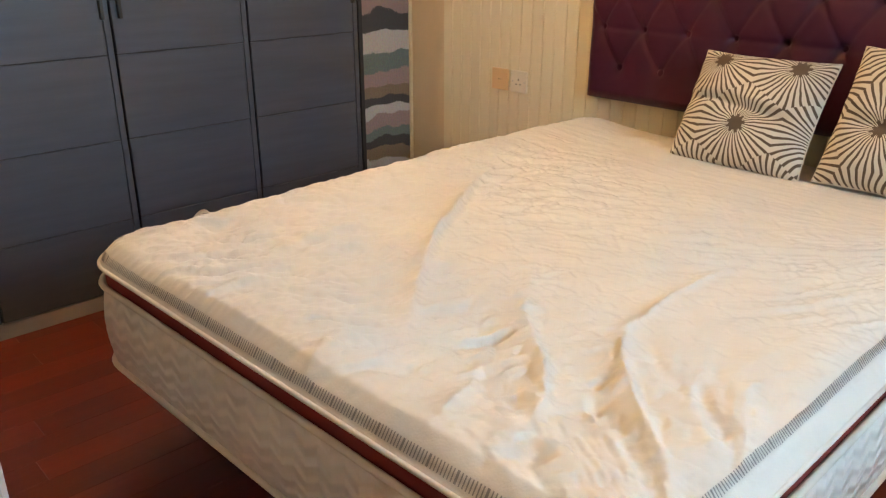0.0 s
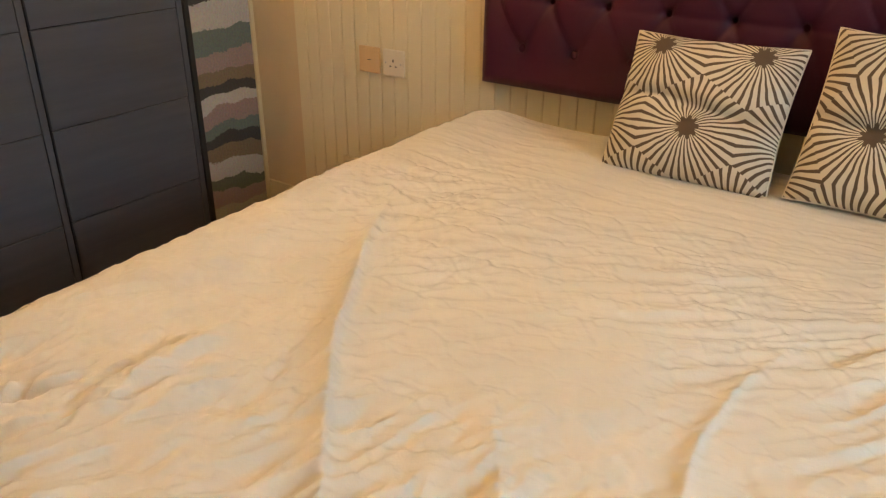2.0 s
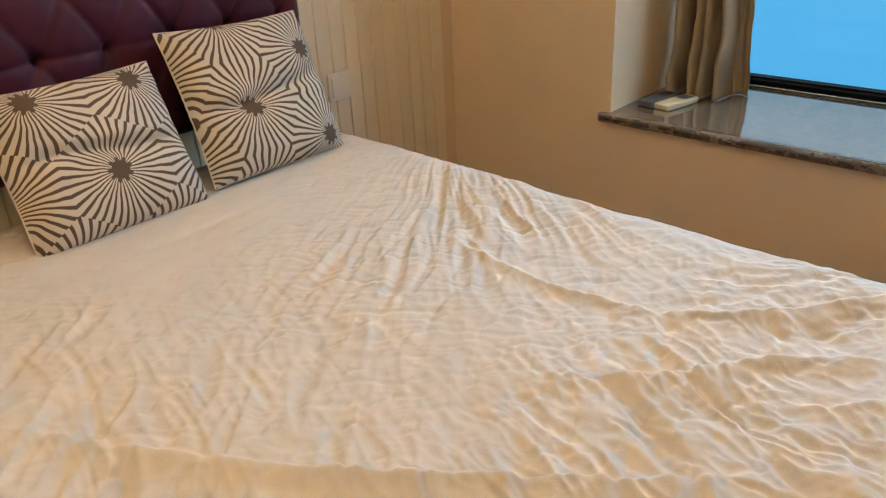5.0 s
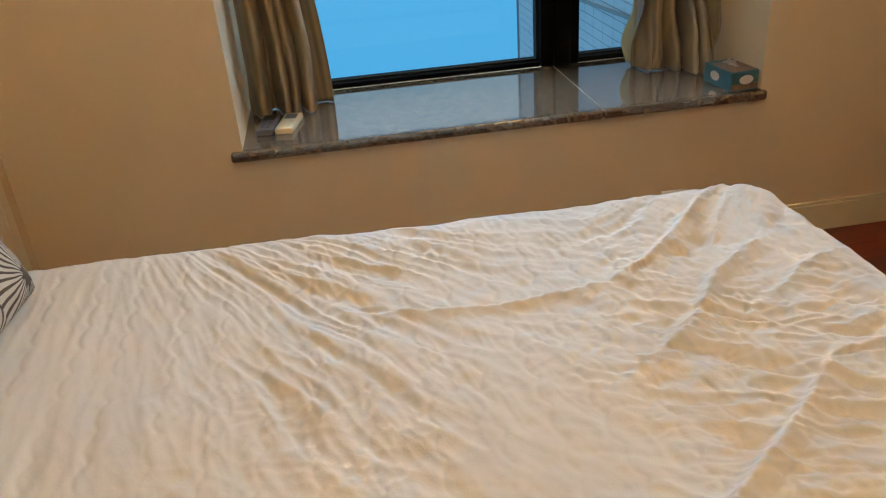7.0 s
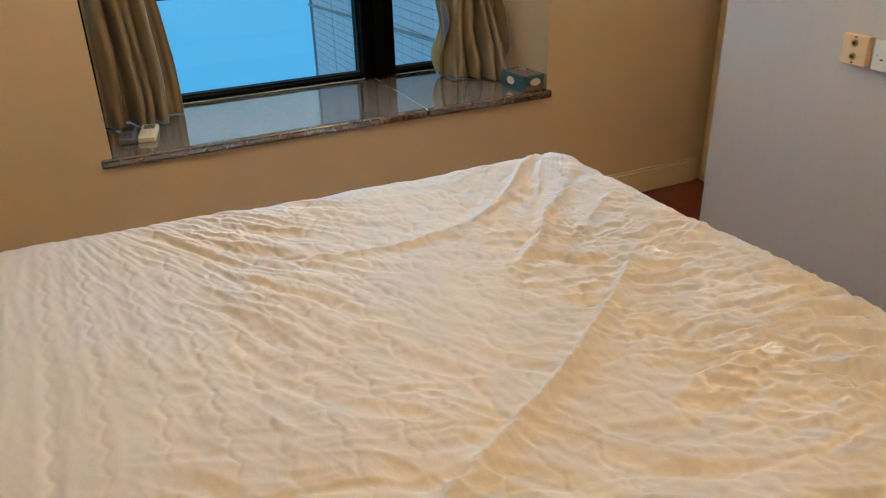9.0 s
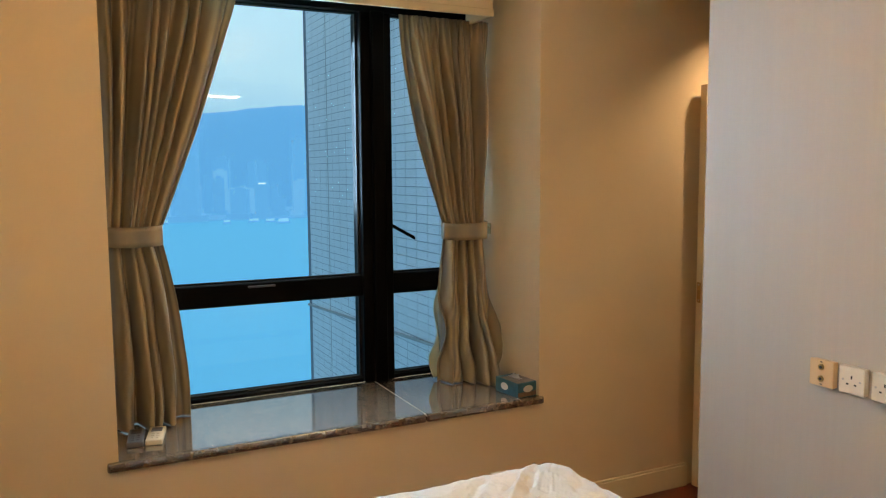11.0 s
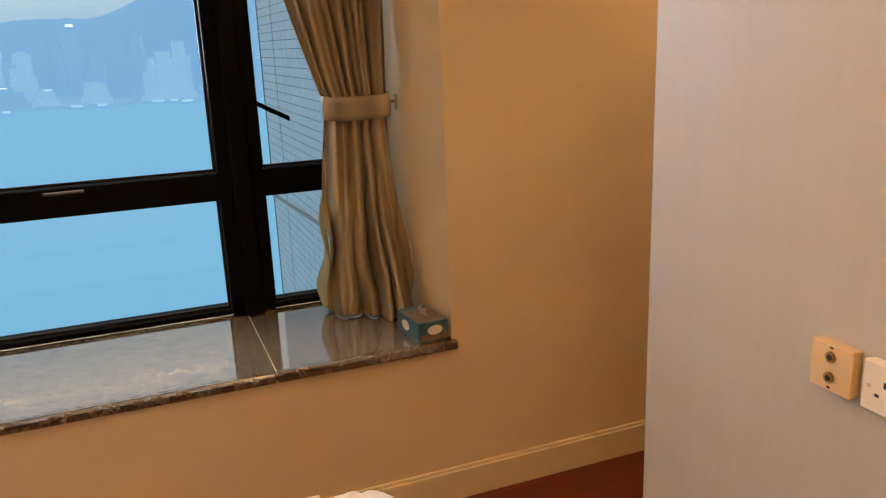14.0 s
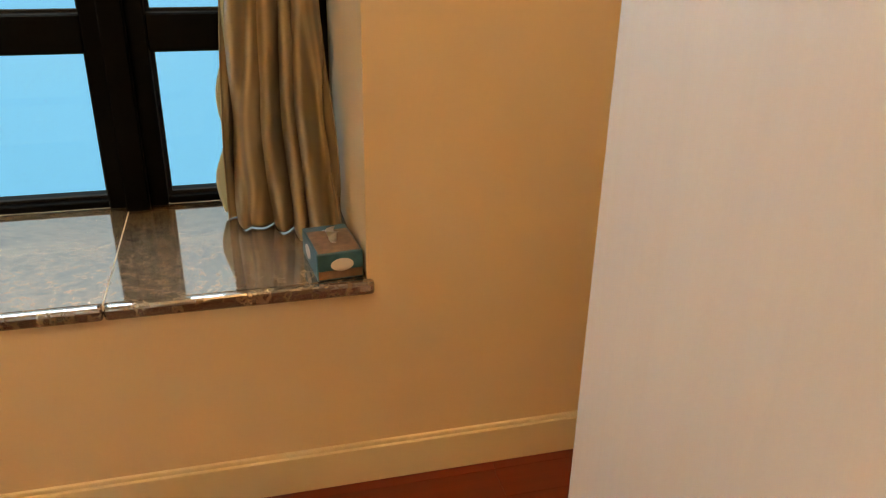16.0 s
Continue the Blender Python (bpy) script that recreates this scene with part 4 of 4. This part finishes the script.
ridge([(-0.37, -1.60), (-0.395, -1.54), (-0.41, -1.37), (-0.44, -1.27)], 0.0130, 0.018, -0.3)
ridge([(0.08, -1.86), (0.05, -1.82), (0.02, -1.74), (-0.01, -1.66)], 0.0130, 0.016, 0.3)
ridge([(-0.30, -1.80), (-0.28, -1.70), (-0.25, -1.62)], 0.0100, 0.014, 0.3)
ridge([(0.20, -1.58), (0.27, -1.68), (0.30, -1.79)], 0.0120, 0.014, 0.3)
ridge([(-0.62, -0.72), (-0.50, -0.78), (-0.38, -0.80)], 0.0110, 0.020, 0.3)
big += 0.010 * gradient_noise(WX * 3.1 + 5, WY * 3.1 + 5, 90)
TOPZ = 0.247 + top + (1.7 * q + big) * soft_edge
TOPZ += 0.020 * np.clip((WY + 1.6) / 1.2, 0, 1) * np.clip(sd / 0.06, 0, 1)
TOPZ += 0.006 * value_noise(WX * 2.5, WY * 2.5, 93) * np.clip(sd / 0.03, 0, 1) + (0.016 * np.exp(-((WX + 0.68) / 0.11) ** 2) + 0.021 * np.exp(-((WX - 0.60) / 0.12) ** 2)) * np.clip(sd / 0.04, 0, 1)
TOPZ += (0.032 * np.exp(-((WX + 0.18) / 0.34) ** 2) + 0.026 * np.exp(-((WX - 0.36) / 0.24) ** 2)) * np.exp(-((WY - BYF - 0.05) / 0.13) ** 2) * np.clip(sd / 0.04, 0, 1)
rim = np.where(U < -bw + 0.08, 0.044, np.where(U > bw - 0.06, 0.030, 0.007))
TOPZ -= 0.0045 * np.exp(-((sd - rim) / 0.005) ** 2) + 0.004 * np.clip((rim - sd) / 0.01, 0, 1)
# pull grid rows onto the rounded corners
corner = (qx > 0) & (qy > 0)
ch = np.hypot(np.maximum(qx, 0), np.maximum(qy, 0))
shrink = np.where(corner & (ch > rr), rr / np.maximum(ch, 1e-6), 1.0)
U2 = np.where(corner, np.sign(U) * (bw + 0.004 - rr + qx * shrink), U)
V2 = np.where(corner, np.sign(V) * (bl + 0.004 - rr + qy * shrink), V)
sheet_bm = grid_mesh(np.stack([U2, skew(U2, V2), TOPZ], axis=2))
cover = tagged(empty("mattress_cover", (BX0 + BX1) / 2, (BYF + BYH) / 2, 0.275), "creased white quilted cotton mattress cover on the bed", "mattress cover")
part("quilted_top", sheet_bm, M_SHEET, cover, smooth=True)
# overlocked seam round the edge: cord and stitches
tube("hem", [(x * 1.005, y * 1.004, 0.2465) for x, y in ring_t], 0.0045, M_SHEET, cover, "rolled white hem", cyclic=True)
stb = bmesh.new()
for i, p in enumerate(ring_t):
    r2 = ring_t[(i + 1) % len(ring_t)]
    L = math.hypot(r2[0] - p[0], r2[1] - p[1])
    if L < 1e-6:
        continue
    ux, uy = (r2[0] - p[0]) / L, (r2[1] - p[1]) / L
    s = 0.0
    while s < L:
        cx, cy = p[0] + ux * s, p[1] + uy * s
        nxv, nyv = uy, -ux
        quad = []
        at = -0.044 if cx < -bw + 0.08 else -0.030 if cx > bw - 0.06 else -0.007
        for o, w in ((at - 0.0052, -0.0011), (at - 0.0052, 0.0011), (at + 0.0052, 0.0011), (at + 0.0052, -0.0011)):
            px, py = cx + nxv * o + ux * w, cy + nyv * o + uy * w
            iu = min(NXQ - 1, max(0, round((px + bw + 0.004) / (2 * bw + 0.008) * (NXQ - 1))))
            py0 = py + (py - float(skew(px, py)))
            iv = min(NYQ - 1, max(0, round((py0 + bl + 0.004) / (2 * bl + 0.008) * (NYQ - 1))))
            quad.append(stb.verts.new((px, py, TOPZ[iu, iv] + 0.0022)))
        stb.faces.new(quad)
        s += 0.0062
bmesh.ops.solidify(stb, geom=stb.faces[:], thickness=0.0018)
st = part("stitching", stb, M_SEAM, cover, "grey overlock stitches along the hem")
st["kind"] = "stuff"
# fabric loop, care label and paper tag
loop = [(-bw - 0.006 + 0.02 * math.sin(a) * 0.4, -1.615 + 1.0 - (-0.945 + 1.0) + 0.05 * k / 12, 0.256 + 0.022 * math.sin(math.pi * k / 12)) for k, a in ((k, math.pi * k / 12) for k in range(13))]
tube("strap_loop", [(p[0], p[1], p[2]) for p in loop], 0.005, M_PIPING, cover, "white fabric strap loop")
lbm = box(bw + 0.007, -bl + 0.20, 0.222, bw + 0.0085, -bl + 0.25, 0.262)
lab = part("care_label", lbm, M_OVAL, cover, "small white woven label with blue print")
part("print_bar", box(bw + 0.0085, -bl + 0.208, 0.236, bw + 0.0092, -bl + 0.242, 0.250), M_BLUEINK, lab)
tagb = box(bw + 0.002, -0.745, 0.245, bw + 0.004, -0.685, 0.268)
for v in tagb.verts:
    v.co.x += (v.co.z - 0.245) * 0.9 + (v.co.y + 0.7) * 0.08
pt = part("paper_tag", tagb, M_PAPER, cover, "printed beige paper tag")
for i in range(3):
    zb = 0.251 + i * 0.005
    pb = box(bw + 0.0042, -0.735, zb, bw + 0.0048, -0.695, zb + 0.003)
    for v in pb.verts:
        v.co.x += (v.co.z - 0.245) * 0.9 + (v.co.y + 0.7) * 0.08
    part("print_bar", pb, M_INK, pt)

# ---- cushions ----


def cushion(name, x, y, z, size, tall, lean, turn, roll, material, label, seed):
    n = 72
    a = np.linspace(-1, 1, n)
    A, B = np.meshgrid(a, a, indexing="ij")
    pinch = 1 - 0.045 * (1 - np.abs(A) ** 2) * np.abs(B) ** 4 - 0.0
    pinch2 = 1 - 0.045 * (1 - np.abs(B) ** 2) * np.abs(A) ** 4
    sx, sz = A * size / 2 * pinch2, B * tall / 2 * pinch
    puff = 0.074 * (np.clip(1 - np.abs(A) ** 3.2, 0, 1) * np.clip(1 - np.abs(B) ** 3.2, 0, 1)) ** 0.52
    dent = 0.026 * np.exp(-((B + 0.02 - 0.10 * np.sin(A * 2.2 + seed)) / 0.09) ** 2) * (1 - A ** 4)
    fine = 0.004 * value_noise(A * 5 + 10, B * 7 + 10, seed) + 0.003 * value_noise(A * 3, B * 16, seed + 1) * np.exp(-(B / 0.45) ** 2)
    edge_f = np.clip(puff / 0.03, 0, 1)
    P = np.stack([sx, -(puff - dent * edge_f + fine * edge_f), sz], axis=2)
    Q = np.stack([sx, puff * 0.8 + 0.002, sz], axis=2)
    bm = grid_mesh(P)
    bm2 = grid_mesh(Q)
    bmesh.ops.reverse_faces(bm, faces=bm.faces[:])
    for b_ in (bm, bm2):
        uv = b_.loops.layers.uv.new("cloth")
        for f in b_.faces:
            for lo in f.loops:
                v = lo.vert.co
                lo[uv].uv = (v.x + 2.0, v.z + 2.0)
    c = tagged(empty(name), label, "cushion", "cushions on the bed")
    c.matrix_world = pose(x, y, z) @ Matrix.Rotation(radians(turn), 4, "Z") @ Matrix.Rotation(radians(lean), 4, "X") @ Matrix.Rotation(radians(roll), 4, "Y")
    part("front", bm, material, c, smooth=True)
    part("back", bm2, material, c, smooth=True)
    edge_pts = [(sx[i, 0], 0.001, sz[i, 0]) for i in range(n)] + [(sx[-1, j], 0.001, sz[-1, j]) for j in range(n)] + [(sx[i, -1], 0.001, sz[i, -1]) for i in range(n - 1, -1, -1)] + [(sx[0, j], 0.001, sz[0, j]) for j in range(n - 1, -1, -1)]
    tube("edge_seam", edge_pts, 0.0025, M_PIPING, c, cyclic=True)
    return c


MC1, MC2 = cushion_material("brown_line_print", 2.004, 1.944, 0.113, 0.186), cushion_material("brown_line_print", 1.945, 1.966, 0.190, 0.112)
cushion("cushion", -0.053, -0.225, 0.717, 0.395, 0.346, -29, 0, 0, MC1, "cream cushion printed with brown starburst lines, creased middle", 3)
cushion("cushion", 0.376, -0.215, 0.746, 0.388, 0.382, -27, -3, 1, MC2, "cream starburst print cushion leaning on the headboard", 12)

# ---- wardrobe and striped panel ----
XD = -1.565
ward = tagged(empty("wardrobe", XD, -1.4, 0), "tall blue-grey wood-grain wardrobe with grooved doors, closed", "wardrobe")
WY0, WY1 = YP + 0.01 + 1.4, -0.470 + 1.4
part("carcass", box(-0.60, WY0, 0.055, -0.022, WY1, 2.195), M_GAP, ward)
part("end_panel", box(-0.60, WY1, 0.0, 0.004, WY1 + 0.018, 2.195, 0.001, 1), M_GAP, ward, "dark end panel")
part("plinth", box(-0.58, WY0, 0, -0.012, WY1, 0.052, 0.002, 1), M_PLINTH, ward, "light grey plinth")
edges = [WY0, -1.903 + 1.4, -1.428 + 1.4, -0.952 + 1.4, WY1]
for i in range(4):
    y0, y1 = edges[i] + 0.004, edges[i + 1] - 0.004
    door = part("door", box(-0.020, y0, 0.058, -0.006, y1, 2.19, 0.001, 1), M_GAP, ward)
    zcut = [0.058] + [0.301 + 0.270 * k for k in range(7)] + [2.19]
    for z0, z1 in zip(zcut, zcut[1:]):
        part("panel", box(-0.008, y0, z0 + 0.0018, 0.0, y1 - 0.022, z1 - 0.0018, 0.0012, 1), M_NAVY, door)
    part("edge_strip", box(-0.008, y1 - 0.019, 0.06, 0.0005, y1, 2.188, 0.001, 1), M_NAVY, door)
    if i % 2 == 1:
        part("handle", box(0.0, y1 - 0.03, 0.95, 0.016, y1 - 0.018, 1.12, 0.003, 2), M_DARKP, door, "slim dark handle")
    else:
        part("handle", box(0.0, y0 + 0.018, 0.95, 0.016, y0 + 0.03, 1.12, 0.003, 2), M_DARKP, door, "slim dark handle")
sp = tagged(empty("striped_panel", -1.78, -0.25, 0), "rough panel with wavy bands of grey, pink, white and green", "wall panel")
part("panel", box(-0.02, -0.23, 0.004, 0.0, 0.228, 2.195, 0.002, 1), M_STRIPE, sp)
part("edge_strip", box(-0.02, 0.229, 0.0, 0.004, 0.246, 2.195, 0.001, 1), M_TRIM, sp)
structure("wall_corner", box(XL, -0.50, 0, -1.801, 0.013, 2.2), M_WALL, "plain wall behind the striped panel", "wall")

# ---- open door ----
door = tagged(empty("door_1", 1.315, -3.028, 0.008), "cream painted door standing open along the wall", "door", kind="structure")
part("leaf", box(-0.019, -0.76, 0, 0.019, 0, 1.790, 0.002, 1), M_TRIM, door)
part("latch_plate", box(-0.010, 0.0, 0.84, 0.010, 0.0015, 0.93), M_BRASS, door, "worn brass latch plate")
part("latch_bolt", box(-0.005, 0.0, 0.875, 0.005, 0.008, 0.895, 0.002, 1), M_BRASS, door)
for dz in (0.85, 0.92):
    part("screw", cyl(0, 0.002, dz, 0.003, 0.001, "y", 10), M_STEEL, door)
part("knob", cyl(-0.045, -0.06, 0.885, 0.024, 0.03, "x", 20), M_BRASS, door)
part("knob_stem", cyl(-0.024, -0.06, 0.885, 0.010, 0.02, "x", 14), M_BRASS, door)

# ---- outside ----
# water, hill, towers and ferries carry painted haze as a glow
SEA = -118.0
structure("water", box(-300, -4500, SEA - 1, 4600, 4500, SEA), M_SEA, "flat harbour water glowing haze blue", "water")
wing = tagged(empty("facade_wing", 2.12, -2.30, 0), "tiled side wing of the tower outside the window", "facade", kind="structure")
part("wall", box(0, -3.0, -6, 2.72, -0.006, 5.5), M_MORTAR, wing)

part("movement_joint", box(2.15, -0.004, -6, 2.162, 0.001, 5.5), M_SEAM, wing, "dark vertical joint in the tiling")
# thin dark strip over the tiles, sloping down outwards
db = box(0.15, -0.004, -0.004, 2.71, 0.012, 0.012)
for v in db.verts:
    v.co.z += 0.515 - 0.052 * v.co.x
part("sloping_strip", db, M_SEAM, wing, "thin dark sloping strip across the tiles")


def az(a, d):
    return d * math.cos(radians(a)), d * math.sin(radians(a))


def hill(name, a0, a1, d, tops, label):
    n = 80
    P = np.zeros((n, 8, 3))
    for i in range(n):
        a = a0 + (a1 - a0) * i / (n - 1)
        h = np.interp(a, [t[0] for t in tops], [t[1] for t in tops]) + 6 * noise.noise((a * 0.5, d, 0)) + 4 * noise.noise((a * 1.7, d, 3))
        for j in range(8):
            f = j / 7
            x, y = az(a, d + 600 * f)
            P[i, j] = (x, y, SEA + h * math.sin(f * math.pi / 2) ** 0.8)
    bm = grid_mesh(P)
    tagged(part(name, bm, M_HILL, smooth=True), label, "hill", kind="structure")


hill("hill", -40, 40, 2900, [(-40, 330), (-20, 410), (-15, 412), (-10.2, 377), (-8, 379), (-5.8, 387), (-3.7, 369), (-1.9, 332), (-0.8, 298), (0.9, 260), (2.5, 255), (4.1, 258), (10, 240), (24, 270), (40, 220)], "wooded mountain ridge glowing haze blue")


rs_sign = random.Random(2)
M_SIGN = glow_material("lit_sign_face", (0.9, 1.0, 1.0), 1.1)


def tower(a, d, wide, deep, h, material, kind, label):
    x, y = az(a, d)
    t = tagged(empty("skyscraper", x, y, SEA), label, "building", "far skyline")
    t.rotation_euler = (0, 0, radians(a + random.uniform(-14, 14)))
    if kind == 0:
        part("shaft", box(-deep / 2, -wide / 2, 0, deep / 2, wide / 2, h), material, t)
        part("crown", box(-deep / 4, -wide / 4, h, deep / 4, wide / 4, h * 1.05), material, t)
    elif kind == 1:
        part("shaft", box(-deep / 2, -wide / 2, 0, deep / 2, wide / 2, h * 0.72), material, t)
        part("setback", box(-deep / 2.6, -wide / 2.6, h * 0.72, deep / 2.6, wide / 2.6, h), material, t)
    else:
        b = bmesh.new()
        prof = [(0, 1.0), (0.55, 0.99), (0.72, 0.95), (0.82, 0.90), (0.90, 0.82), (0.955, 0.70), (0.985, 0.56), (1.0, 0.42)]
        ringp = rounded_rect(1, 1, 0.5, 5)
        P = np.array([[(px * deep / 2 * s, py * wide / 2 * s, h * f) for f, s in prof] for px, py in ringp])
        part("shaft", grid_mesh(P, closed_u=True), material, t, smooth=True)
        part("crown", cyl(0, 0, h * 0.99, wide * 0.2, h * 0.03, seg=16), material, t)
    if rs_sign.random() < 0.12 and h < 300:
        part("lit_sign", box(-deep / 2 - 2, -wide / 4, h * 0.93, -deep / 2 - 1, wide / 4, h * 0.96), M_SIGN, t, "lit roof sign")
    part("podium", box(-deep * 0.7, -wide * 0.7, 0, deep * 0.7, wide * 0.7, 16), material, t)


tower(-8.2, 2090, 68, 68, 428, M_TOWER, 2, "tall tapering tower with a rounded crown, glowing haze blue")
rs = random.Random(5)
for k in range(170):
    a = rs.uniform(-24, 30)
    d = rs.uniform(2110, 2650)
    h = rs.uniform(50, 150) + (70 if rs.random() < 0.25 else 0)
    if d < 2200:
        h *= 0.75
    tower(a, d, rs.uniform(22, 46), rs.uniform(22, 46), h, M_TOWER if rs.random() < 0.55 else M_TOWER2, rs.choice((0, 0, 1)), "waterfront high-rise glowing haze blue")
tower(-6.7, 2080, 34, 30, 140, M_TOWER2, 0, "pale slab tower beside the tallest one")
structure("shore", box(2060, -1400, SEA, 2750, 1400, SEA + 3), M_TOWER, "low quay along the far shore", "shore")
for k in range(14):
    x, y = az(rs.uniform(-15, 12), rs.uniform(1930, 2030))
    bt = tagged(empty("ferry", x, y, SEA), "small pale ferry near the far quay", "boat", "ferries")
    bt.rotation_euler = (0, 0, radians(rs.uniform(60, 120)))
    L = rs.uniform(18, 40)
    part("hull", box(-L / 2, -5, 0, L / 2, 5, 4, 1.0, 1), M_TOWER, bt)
    part("deck", box(-L * 0.38, -4, 4, L * 0.34, 4, 9), M_BOAT, bt)

# ---- pieces: boards of the panelling, floor planks, facade tiles ----
north = bpy.data.objects["wall_north"]
PITCH = 0.0555
bx = -1.575
bb_ = box(0.0004, 0.0, 0.002, PITCH - 0.0020, 0.0135, 2.2, 0.0022, 1)
first = part("board", bb_, M_PANEL, north)
first.location = (bx, 0, 0)
k = 1
while bx + (k + 1) * PITCH < XW + 0.001:
    o = new("board", first.data)
    o.parent, o.location = north, (bx + k * PITCH, 0, 0)
    k += 1

PW = 0.095
pl = []
for L in (0.60, 0.75, 0.90):
    pl.append(part("plank", box(0.0003, 0, -0.011, PW - 0.0003, L - 0.0006, 0, 0.0004, 1), M_PLANK, floor))
used = [False] * 3
rp = random.Random(9)
x = -1.62
while x < XW:
    y = YP - 1.35 - rp.uniform(0, 0.6)
    while y < 0.01:
        i = rp.randrange(3)
        L = (0.60, 0.75, 0.90)[i]
        if not used[i]:
            o, used[i] = pl[i], True
        else:
            o = new("plank", pl[i].data)
            o.parent = floor
        o.location = (x, y, 0)
        y += L
    x += PW

TW, TH = 0.145, 0.050
tmesh = part("tile", box(0.0015, -0.006, 0.0015, TW - 0.0015, 0.0, TH - 0.0015, 0.001, 1), M_TILE, wing)
tmesh.location = (0.02, 0, 0.55)
cnt = 0
rest = bmesh.new()
for r in range(-40, 62):
    for c in range(18):
        xx = 0.02 + c * TW
        zz = r * TH
        if xx + TW > 2.73 or (r == 11 and c == 0):
            continue
        if 0.5 <= zz <= 1.75 and xx < 1.7 and cnt < 290:
            o = new("tile", tmesh.data)
            o.parent, o.location = wing, (xx, 0, zz)
            cnt += 1
        else:
            vs = [rest.verts.new(p) for p in ((xx + 0.0015, 0, zz + 0.0015), (xx + TW - 0.0015, 0, zz + 0.0015), (xx + TW - 0.0015, 0, zz + TH - 0.0015), (xx + 0.0015, 0, zz + TH - 0.0015))]
            rest.faces.new(vs[::-1])
ro = part("tiles", rest, M_TILE, wing)
ro["kind"] = "stuff"
